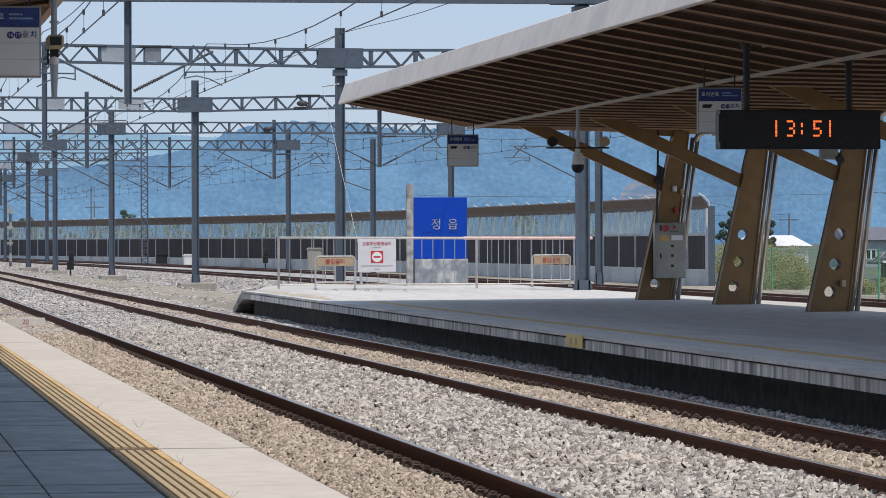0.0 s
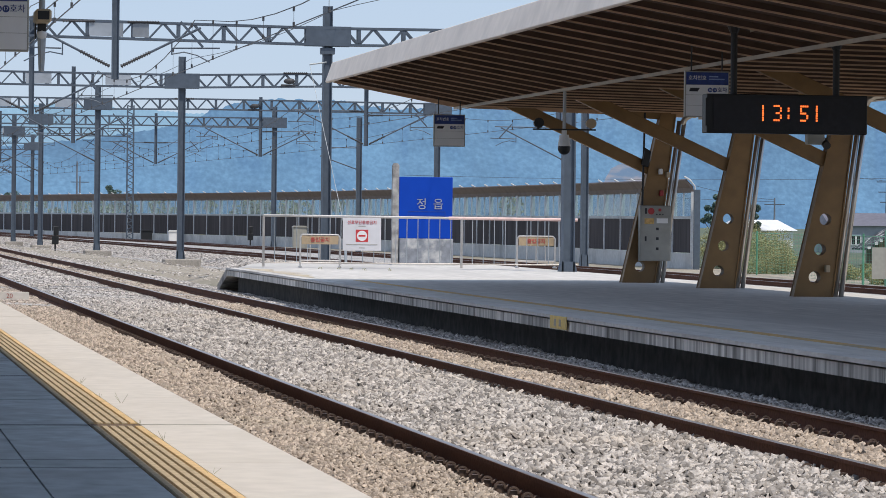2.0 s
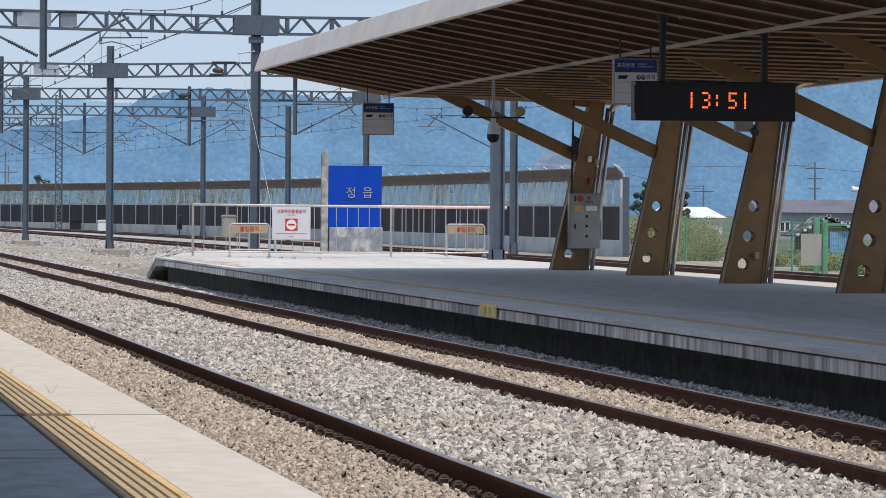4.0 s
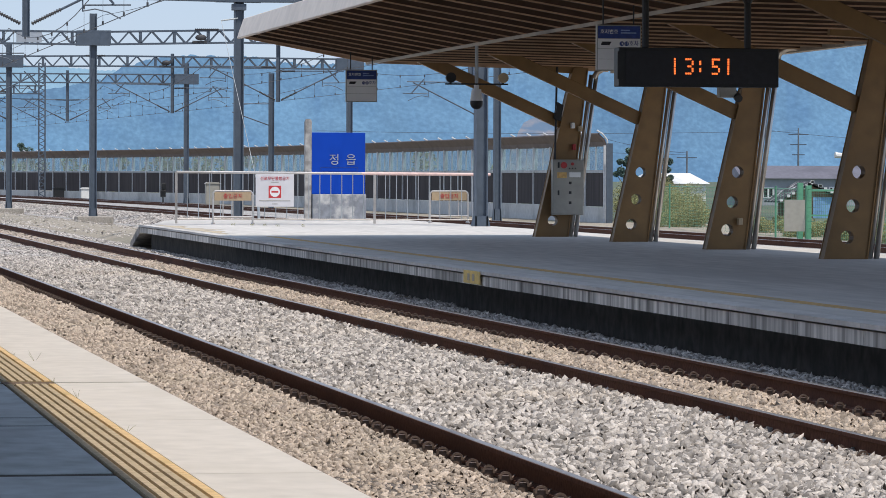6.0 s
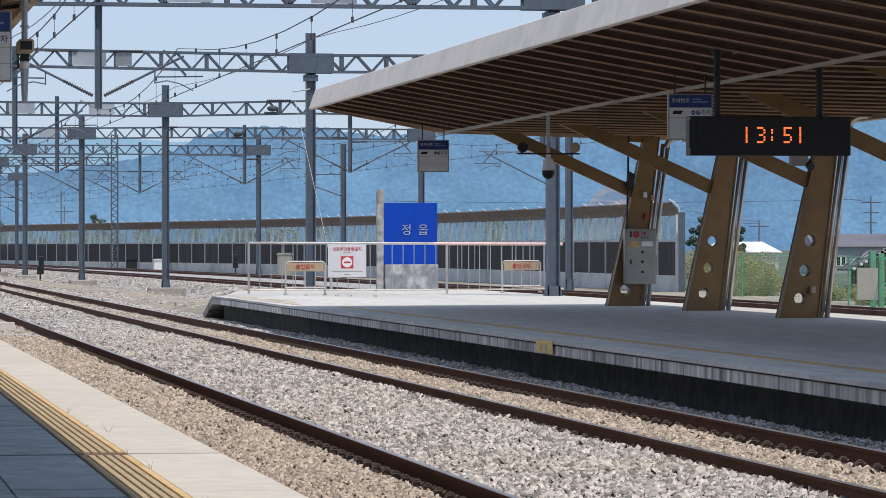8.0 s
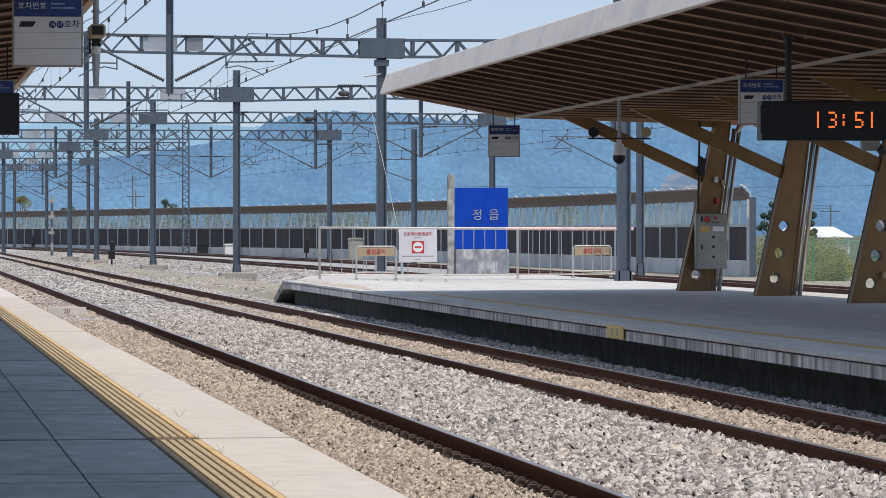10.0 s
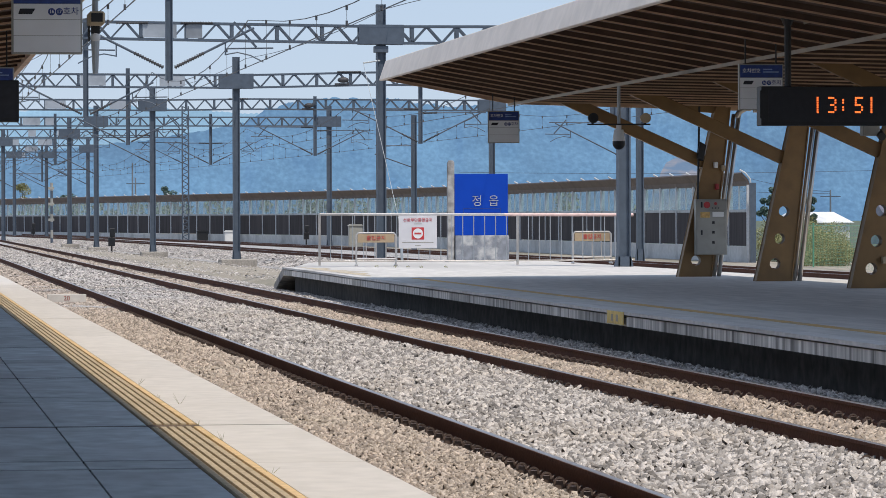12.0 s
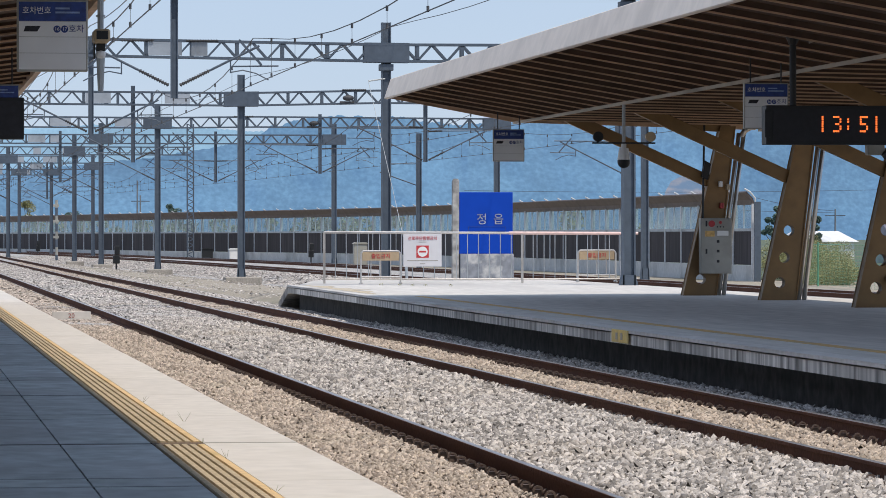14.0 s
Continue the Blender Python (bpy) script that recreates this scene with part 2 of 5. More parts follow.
def letters(body, size, material, parent, m, name="lettering", label=""):
    """Flat printed letters from the built-in font, as a mesh."""
    cu = bpy.data.curves.new(name, "FONT")
    cu.body, cu.size, cu.align_x, cu.align_y, cu.extrude, cu.resolution_u = body, size, "CENTER", "CENTER", 0.004, 3
    ob = bpy.data.objects.new(name, cu)
    scene.collection.objects.link(ob)
    me = bpy.data.meshes.new_from_object(ob.evaluated_get(bpy.context.evaluated_depsgraph_get()))
    bpy.data.objects.remove(ob)
    me.materials.clear()
    me.materials.append(material)
    t = new(name, me)
    t.parent, t.matrix_local = parent, m
    return tagged(t, label)


FACE = pose(0, 0, 0, 90, 0, 0)  # a text stands upright and faces -y


def bmnew():
    return bmesh.new()


# ---- ground, ballast and tracks ----
def height_strip(name, xs, zs, y0, y1, material, label, category, step=4.0, curve=None, kind="structure"):
    """A long bed of constant cross-section, laid along a line x = curve(y)."""
    ys = np.arange(y0, y1 + step, step)
    verts, faces = [], []
    for y in ys:
        c = curve(y) if curve else 0.0
        for x, z in zip(xs, zs):
            verts.append((c + x, y, z))
    n = len(xs)
    for i in range(len(ys) - 1):
        for j in range(n - 1):
            a = i * n + j
            faces.append((a, a + 1, a + n + 1, a + n))
    me = bpy.data.meshes.new(name)
    me.from_pydata(verts, [], faces)
    me.materials.append(material)
    return tagged(new(name, me), label, category, kind=kind)


def table(points):
    ys, xs = [p[1] for p in points], [p[0] for p in points]
    return lambda y: float(np.interp(y, ys, xs))


T1, T2 = 4.33, 8.75
t3 = table([(23.2, 20), (22.9, 100), (22.3, 190), (20.8, 260), (19.2, 320), (17.0, 370), (13.5, 440), (10.0, 510)])
t4 = table([(31.2, 20), (30.7, 110), (30.5, 150), (29.6, 200), (28.0, 250), (25.5, 310), (22.0, 370), (18.0, 440), (14.0, 510)])

bm = bmnew()
box(bm, -3000, -400, -3.0, 3000, 4200, -0.6)
tagged(link("ground", bm, EARTH), "dry earth and scrub round the railway", "ground", kind="structure")

GAP0, GAP1 = 2.72, 10.42  # inner faces of the two platforms
height_strip("ballast_bed", [2.2, 3.0, 3.6, 5.05, 5.3, 6.4, 7.6, 8.0, 9.5, 9.9, 10.8], [-0.2, -0.19, -0.18, -0.18, -0.15, -0.10, -0.14, -0.18, -0.18, -0.17, -0.17], -20, 88, BED_SHADED, "crushed grey stone ballast under the rails", "ballast")
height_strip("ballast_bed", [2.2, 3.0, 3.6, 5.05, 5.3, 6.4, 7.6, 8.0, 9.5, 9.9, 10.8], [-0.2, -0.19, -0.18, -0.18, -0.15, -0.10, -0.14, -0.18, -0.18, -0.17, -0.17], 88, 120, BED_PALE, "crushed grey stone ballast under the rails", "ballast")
height_strip("ballast_bed", [0.0, 2.6, 3.6, 5.05, 5.3, 6.4, 7.6, 8.0, 9.5, 10.4, 11.6, 13.0], [-0.58, -0.2, -0.18, -0.18, -0.15, -0.10, -0.14, -0.18, -0.18, -0.2, -0.3, -0.58], 122, 520, BED_PALE, "crushed grey stone ballast under the rails", "ballast")
height_strip("ballast_bed", [-4.2, -2.6, -1.5, 1.5, 3.0, 4.6], [-0.58, -0.22, -0.15, -0.15, -0.3, -0.58], 125, 520, BED_PALE, "pale stone ballast on a raised bed", "ballast", curve=t3)
height_strip("ballast_bed", [-5.0, -2.6, -1.5, 1.5, 3.0, 4.6], [-0.3, -0.2, -0.15, -0.15, -0.3, -0.58], 20, 520, BED_PALE, "pale stone ballast on a raised bed", "ballast", curve=t4)
height_strip("dirt_path", [-1.9, -1.0, 1.0, 1.9], [-0.59, -0.36, -0.36, -0.59], 126, 330, EARTH, "trodden sandy dirt between the tracks", "path", curve=lambda y: 15.2 - 0.022 * (y - 150))

RAIL = [(-0.075, -0.172), (0.075, -0.172), (0.07, -0.15), (0.012, -0.135), (0.012, -0.04), (0.037, -0.03), (0.037, -0.003), (-0.037, -0.003), (-0.037, -0.03), (-0.012, -0.04), (-0.012, -0.135), (-0.07, -0.15)]


def rail(parent, curve, dx, y0, y1, step):
    for name, poly, m in (("rail", RAIL, RUST), ("rail_head", [(-0.03, -0.004), (0.03, -0.004), (0.027, 0.0), (-0.027, 0.0)], RAIL_TOP)):
        ys = list(np.arange(y0, y1 + 0.1, step))
        verts, faces, n = [], [], len(poly)
        for y in ys:
            verts += [(curve(y) + dx + u, y, w) for u, w in poly]
        for i in range(len(ys) - 1):
            faces += [(i * n + k, i * n + (k + 1) % n, (i + 1) * n + (k + 1) % n, (i + 1) * n + k) for k in range(n)]
        faces += [tuple(range(n)), tuple(range((len(ys) - 1) * n, len(ys) * n))]
        me = bpy.data.meshes.new(name)
        me.from_pydata(verts, [], faces)
        me.materials.append(m)
        bmx = bmnew()
        bmx.from_mesh(me)
        bmesh.ops.recalc_face_normals(bmx, faces=bmx.faces[:])
        bmx.to_mesh(me)
        bmx.free()
        ob = new(name, me)
        ob.parent = parent


def track(label, curve, y0, y1, step):
    t = thing("railway_track", label, "railway track", kind="structure")
    for dx in (-0.785, 0.7525):
        rail(t, curve, dx, y0, y1, step)
    return t


def clip_mesh():
    """One bent spring clip with its shoulder."""
    b = bmnew()
    pts = [(0.036 * math.cos(a) - 0.006, -0.03, 0.004 + 0.036 * math.sin(a)) for a in np.linspace(-0.35, math.pi + 0.2, 9)]
    for p, q in zip(pts, pts[1:]):
        tube(b, p, q, 0.011, 4)
    tube(b, pts[0], (0.075, 0.06, 0.012), 0.0085, 4)
    box(b, -0.04, -0.02, -0.06, 0.03, 0.06, 0.014)
    bmesh.ops.recalc_face_normals(b, faces=b.faces[:])
    me = bpy.data.meshes.new("clip")
    b.to_mesh(me)
    b.free()
    me.materials.append(CLIP)
    return me


main_1 = track("rusted steel rails with spring clips on dusty ballast", lambda y: T1, -20, 520, 40)
main_2 = track("rusted steel rails with spring clips on grey ballast", lambda y: T2, -20, 520, 40)
track("rusted far track curving beside the sound wall", t3, 22, 508, 12)
track("rusted far track along the sound wall", t4, 22, 508, 12)
CLIP_MESH = clip_mesh()
b = bmnew()
box(b, -1.2, -0.13, -0.38, 1.2, 0.13, -0.192)
SLEEPER_MESH = link("sleeper", b, SLEEPER, bevel=0.02)
for parent, centre, y_first in ((main_1, T1, 39.04), (main_2, T2, 40.10)):
    for k in range(-75, 42):
        y = y_first - 0.6 * k
        if 16 < y < 84:
            s = new("sleeper", SLEEPER_MESH.data)
            s.parent, s.location = parent, (centre, y, 0)
            for dx in (-0.7525, 0.7525):
                c = new("clip", CLIP_MESH)
                c.parent, c.location = parent, (centre + dx - 0.125, y, -0.135)
bpy.data.objects.remove(SLEEPER_MESH)


# ---- loose ballast stones ----
def stones(name, material, label, zones, seed, corners):
    """Half-buried angular stones; zones: x0, x1, y0, y1, stones a square metre, radius, height function."""
    rng = np.random.default_rng(seed)
    if corners == 8:
        base = np.array([(1, 0.25, -0.6), (0.1, 0.9, -0.7), (-1, 0.3, -0.6), (0, -0.9, -0.7), (0.75, 0.6, 0.75), (-0.6, 0.5, 0.6), (-0.75, -0.6, 0.75), (0.6, -0.55, 0.5)], float)
        faces = np.array([(4, 5, 6), (4, 6, 7), (0, 1, 4), (1, 5, 4), (1, 2, 5), (2, 6, 5), (2, 3, 6), (3, 7, 6), (3, 0, 7), (0, 4, 7)])
    else:
        base = np.array([(1, 0, 0), (0, 1, 0), (-1, 0, 0), (0, -1, 0), (0, 0, 0.5)], float)
        faces = np.array([(0, 1, 4), (1, 2, 4), (2, 3, 4), (3, 0, 4)])
    V, Fc, count = [], [], 0
    for x0, x1, y0, y1, density, r, zf, *along in zones:
        n = int((x1 - x0) * (y1 - y0) * density)
        x, y = rng.uniform(x0, x1, n), rng.uniform(y0, y1, n)
        if along:
            x = x + np.interp(y, *along[0])
        size = r * rng.uniform(0.6, 1.4, n)
        v = base[None] + rng.uniform(-0.36, 0.36, (n, len(base), 3)) * (1.0 if corners == 8 else 0.8)
        v = v * size[:, None, None] * (rng.uniform(0.7, 1.3, (n, 1, 3)) * np.array([1.5, 0.85, 0.62]))
        a, t = rng.uniform(0, math.tau, n), rng.uniform(-0.9, 0.9, n) * (1.0 if corners == 8 else 0.5)
        ct, st = np.cos(t)[:, None], np.sin(t)[:, None]
        vx, vz = v[:, :, 0] * ct - v[:, :, 2] * st, v[:, :, 0] * st + v[:, :, 2] * ct
        ca, sa = np.cos(a)[:, None], np.sin(a)[:, None]
        px, py = vx * ca - v[:, :, 1] * sa + x[:, None], vx * sa + v[:, :, 1] * ca + y[:, None]
        pz = vz + zf(x, y)[:, None] + rng.uniform(-0.5, 1.1 if corners == 8 else 0.3, n)[:, None] * r
        V.append(np.stack([px, py, pz], -1).reshape(-1, 3))
        Fc.append((faces[None] + (count + np.arange(n) * len(base))[:, None, None]).reshape(-1, 3))
        count += n * len(base)
    V, Fc = np.concatenate(V), np.concatenate(Fc)
    me = bpy.data.meshes.new(name)
    me.vertices.add(len(V))
    me.vertices.foreach_set("co", V.astype(np.float32).ravel())
    me.loops.add(len(Fc) * 3)
    me.loops.foreach_set("vertex_index", Fc.astype(np.int32).ravel())
    me.polygons.add(len(Fc))
    me.polygons.foreach_set("loop_start", np.arange(0, len(Fc) * 3, 3, dtype=np.int32))
    me.update(calc_edges=True)
    me.validate()
    me.materials.append(material)
    return tagged(new(name, me), label, "ballast", kind="stuff")


def bed_z(x, y):
    return np.interp(x, [2.2, 3.0, 3.6, 5.05, 5.3, 6.4, 7.6, 8.0, 9.5, 9.9, 10.8], [-0.2, -0.19, -0.18, -0.18, -0.15, -0.10, -0.14, -0.18, -0.18, -0.17, -0.17]) + 0.02 * np.sin(x * 2.1 + y * 0.7) * np.sin(y * 0.43)


def shoulder_z(x, y):
    return np.interp(x, [9.5, 10.4, 11.6, 13.0], [-0.18, -0.2, -0.3, -0.58])


LINE3 = ([20, 100, 190, 260, 320, 370, 440, 510], [23.2, 22.9, 22.3, 20.8, 19.2, 17.0, 13.5, 10.0])


def bed3_z(x, y):
    return np.interp(x - np.interp(y, *LINE3), [-4.2, -2.6, -1.5], [-0.58, -0.22, -0.15])


stones("ballast_stones", STONE, "grey angular ballast stones between the tracks", [
    (5.16, 7.95, 21, 50, 440, 0.029, bed_z), (9.6, 10.6, 34, 60, 420, 0.029, bed_z), (5.16, 7.95, 50, 90, 360, 0.032, bed_z), (9.6, 10.8, 60, 90, 340, 0.032, bed_z)], 3, 8)
stones("ballast_stones", STONE_WARM, "dusty beige ballast stones between the rails", [
    (3.65, 4.90, 18, 36, 620, 0.020, bed_z), (3.65, 4.90, 36, 50, 500, 0.023, bed_z), (8.08, 9.32, 28, 60, 440, 0.026, bed_z), (3.65, 4.90, 50, 88, 360, 0.029, bed_z), (8.08, 9.32, 60, 92, 350, 0.029, bed_z)], 4, 8)
stones("ballast_stones", STONE, "grey angular ballast stones farther along the tracks", [
    (5.16, 7.95, 90, 120, 430, 0.034, bed_z), (9.6, 10.9, 90, 122, 380, 0.034, bed_z), (5.16, 7.95, 120, 230, 150, 0.048, bed_z),
    (9.6, 12.8, 120, 230, 130, 0.048, shoulder_z), (-4.0, -0.9, 126, 400, 100, 0.05, bed3_z, LINE3), (0.9, 2.6, 126, 400, 70, 0.05, bed3_z, LINE3), (5.16, 7.95, 230, 420, 50, 0.06, bed_z), (9.6, 12.6, 230, 420, 50, 0.06, shoulder_z),
    (-2.1, 1.9, 126, 330, 7, 0.045, lambda x, y: x * 0 - 0.37, ([126, 330], [15.73, 11.24]))], 5, 5)
stones("ballast_stones", STONE_WARM, "dusty beige ballast stones farther along the rails", [
    (3.65, 4.98, 88, 120, 400, 0.032, bed_z), (8.08, 9.40, 92, 125, 400, 0.032, bed_z), (3.65, 4.90, 120, 300, 110, 0.05, bed_z), (8.08, 9.32, 125, 300, 110, 0.05, bed_z)], 6, 5)

# ---- the platform underfoot ----
PZ = 0.48
bm = bmnew()
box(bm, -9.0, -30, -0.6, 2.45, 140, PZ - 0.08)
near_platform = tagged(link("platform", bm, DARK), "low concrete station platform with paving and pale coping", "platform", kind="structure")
joints = sorted([21.9 + 8.1 * k for k in range(-6, 14)] + [22.65 + 8.1 * k for k in range(-6, 14)] + [26.4 + 8.1 * k for k in range(-6, 14)])
def main_joint(y):
    k = (y - 26.4) / 8.1
    return abs(k - round(k)) < 0.02


for y0, y1 in zip(joints, joints[1:]):
    wide = 0.085 if main_joint(y0) else 0.04
    wide_1 = 0.085 if main_joint(y1) else 0.04
    bm = bmnew()
    box(bm, -1.4, y0 - wide, PZ - 0.075, 1.68, y0 + wide, PZ - 0.004)
    part("joint_filler", bm, DARK, near_platform, "dark grimy joint filler")
    for x0, x1 in ((-1.4, 1.07), (1.082, 1.68)):
        bm = bmnew()
        box(bm, x0, y0 + wide, PZ - 0.07, x1, y1 - wide_1, PZ)
        part("paving_slab", bm, PAVING, near_platform)
bm = bmnew()
box(bm, -9.0, -26, PZ - 0.07, -1.41, 139, PZ - 0.002)
part("paving_slab", bm, PAVING, near_platform)
for y0, y1 in zip(joints[2::3], joints[5::3]):
    if abs(y0 - 26.4) < 0.1:  # one joint is packed with dirt
        bm = bmnew()
        box(bm, 1.69, y0 - 0.2, PZ - 0.07, 2.025, y0 + 0.17, PZ - 0.002)
        part("joint_filler", bm, GRIME, near_platform, "brown dirt packed into the tactile joint")
        y0 += 0.17
    elif abs(y1 - 26.4) < 0.1:
        y1 -= 0.2
    bm = bmnew()
    box(bm, 1.69, y0 + 0.005, PZ - 0.07, 2.025, y1 - 0.005, PZ - 0.012)
    slab = part("tactile_slab", bm, GRIME, near_platform, "ribbed tactile paving with grimy grooves")
    for k in range(6):
        x = 1.693 + 0.055 * k
        w = 0.046 if k < 5 else 0.055
        bm = bmnew()
        prism(bm, [(x, PZ - 0.012), (x + w, PZ - 0.012), (x + w - 0.006, PZ + 0.006), (x + 0.006, PZ + 0.006)], y0 + 0.006, y1 - 0.006)
        part("rib", bm, TACTILE if k < 5 else TACTILE_EDGE, slab)
cop = [26.4 + 4.05 * k for k in range(-12, 28)]
for y0, y1 in zip(cop, cop[1:]):
    bm = bmnew()
    prism(bm, [(2.03, PZ - 0.2), (2.655, PZ - 0.2), (2.655, PZ - 0.004), (2.651, PZ), (2.03, PZ)], y0 + (0.1 if abs((y0 - 26.4) % 28.35) < 0.1 else 0.006), y1 - 0.006)
    part("coping_slab", bm, COPING, near_platform, "pale concrete coping slab")

# ---- the platform across the tracks ----
def edge2(y):
    return 10.42 + 0.0045 * (y - 36)


P2_END = 110.0
bm = bmnew()
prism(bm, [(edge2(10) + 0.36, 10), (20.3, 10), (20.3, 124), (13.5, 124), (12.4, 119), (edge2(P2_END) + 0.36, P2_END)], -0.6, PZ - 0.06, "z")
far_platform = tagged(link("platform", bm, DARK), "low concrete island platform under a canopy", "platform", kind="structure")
bm = bmnew()
prism(bm, [(edge2(10) + 0.335, 10), (20.3, 10), (20.3, 124), (13.5, 124), (12.4, 119), (edge2(P2_END) + 0.335, P2_END)], PZ - 0.058, PZ, "z")
part("deck", bm, PLATFORM, far_platform, "worn grey concrete deck")
bm = bmnew()
prism(bm, [(edge2(10) + 0.92, 10), (edge2(10) + 1.14, 10), (edge2(89) + 1.14, 89), (edge2(89) + 0.92, 89)], PZ, PZ + 0.004, "z")
part("safety_line", bm, LINE, far_platform, "faded yellow painted line")
rng = np.random.default_rng(17)
bm = bmnew()
ys = np.linspace(92.5, 109.4, 30)
low = [bm.verts.new((edge2(y) + 0.34, y, PZ + 0.004)) for y in ys]
high = [bm.verts.new((edge2(y) + 0.36 + (0.15 + 0.75 * rng.random()) * math.sin(math.pi * (i + 0.5) / 31) ** 0.6, y, PZ + 0.004)) for i, y in enumerate(ys)]
for i in range(29):
    bm.faces.new((low[i], high[i], high[i + 1], low[i + 1]))
part("dirt_drift", bm, mat("sandy dirt", (0.50, 0.42, 0.30), 0.95, fine=9, vary=0.25, big=1.2, stain=(0.55, 0.51, 0.45)), far_platform, "windblown sandy dirt along the edge")
y = 12.0
while y < P2_END - 0.5:
    y1 = min(y + 2.44, P2_END)
    bm = bmnew()
    e0, e1 = edge2(y), edge2(y1)
    prism(bm, [(e0, y + 0.008), (e0 + 0.30, y + 0.008), (e1 + 0.30, y1 - 0.008), (e1, y1 - 0.008)], PZ - 0.21, PZ - 0.068, "z")
    part("edge_slab", bm, FASCIA, far_platform, "rain-streaked concrete edge slab")
    bm = bmnew()
    prism(bm, [(e0 - 0.03, y + 0.008), (e0 + 0.30, y + 0.008), (e1 + 0.30, y1 - 0.008), (e1 - 0.03, y1 - 0.008)], PZ - 0.046, PZ + 0.003, "z")
    part("edge_cap", bm, EDGE_CAP, far_platform, "pale worn cap of the platform edge")
    y = y1
bm = bmnew()
prism(bm, [(P2_END - 0.1, PZ), (P2_END + 2.6, -0.05), (P2_END + 2.6, -0.25), (P2_END - 0.1, PZ - 0.24)], edge2(P2_END) + 0.02, 12.3, "x")
part("end_ramp", bm, RAMP, far_platform, "sloping stained concrete end")
bm = bmnew()
box(bm, edge2(57) - 0.05, 56.6, 0.29, edge2(57) - 0.036, 57.9, 0.475)
PLATE = mat("faded yellow enamel", (0.85, 0.62, 0.20), 0.7, fine=12, vary=0.12, big=3.0, stain=(0.6, 0.46, 0.22))
plate = part("marker_plate", bm, PLATE, far_platform, "yellow plate on the edge slab")
for y in (57.0, 57.4):
    bm = bmnew()
    box(bm, edge2(57) - 0.054, y, 0.33, edge2(57) - 0.0505, y + 0.16, 0.43)
    part("worn_print", bm, TRIM, plate)


# ---- canopy across the tracks ----
ROOF = [(0.0, 4.92), (3.1, 4.40), (9.0, 4.29)]  # underside: eave, kink, gutter
canopy = thing("platform_canopy", "brown canopy with pale fascia on leaning bronze columns", "canopy", (10.8, 48.0, 0.0))
Y0, Y1 = -30.0, 40.2


def skew(bm):
    """The far end of the roof runs a little askew."""
    for v in bm.verts:
        if v.co.y > Y1 - 0.5:
            v.co.y += 0.28 * v.co.x


def under(u):
    return float(np.interp(u, [p[0] for p in ROOF], [p[1] for p in ROOF]))


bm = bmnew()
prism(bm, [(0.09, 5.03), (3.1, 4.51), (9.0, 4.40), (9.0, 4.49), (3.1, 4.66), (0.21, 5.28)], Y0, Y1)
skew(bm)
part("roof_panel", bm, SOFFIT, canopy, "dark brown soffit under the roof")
bm = bmnew()
prism(bm, [(0.0, 4.90), (0.08, 4.88), (0.22, 5.2), (0.24, 5.33), (0.15, 5.34)], Y0, Y1)
part("fascia", bm, ROOF_EDGE, canopy, "weathered grey white fascia", bevel=0.012)
bm = bmnew()
prism(bm, [(0.06, 4.92), (3.1, 4.40), (9.0, 4.29), (9.0, 4.51), (3.1, 4.68), (0.2, 5.29)], Y1, Y1 + 0.05)
skew(bm)
part("end_trim", bm, PURLIN, canopy)
k = 0
y = Y1 - 0.6
while y > Y0:
    # one purlin in two colours: dark web as if shaded, pale lip as if lit
    web, lip = bmnew(), bmnew()
    for (u0, z0), (u1, z1) in zip(ROOF, ROOF[1:]):
        u0 = u0 + (0.08 if u0 == 0 else 0)
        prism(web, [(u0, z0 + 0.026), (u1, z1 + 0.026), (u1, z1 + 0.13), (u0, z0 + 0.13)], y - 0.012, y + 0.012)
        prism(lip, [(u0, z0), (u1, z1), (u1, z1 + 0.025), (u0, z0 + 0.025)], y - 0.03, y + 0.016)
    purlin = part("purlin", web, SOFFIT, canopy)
    part("lip", lip, PURLIN, purlin, "lower lip with bounce light in its brown")
    y -= 1.55
bm = bmnew()
bar(bm, (3.05, Y0, 4.385), (3.05, Y1 + 0.8, 4.385), 0.055, 0.055)
part("long_beam", bm, TRIM, canopy, "beige longitudinal steel member")
bm = bmnew()
prism(bm, [(9.0, 4.25), (9.2, 4.25), (9.22, 4.5), (9.0, 4.5)], Y0, Y1 + 2.3)
part("gutter", bm, TRIM, canopy, "beige gutter along the low edge")


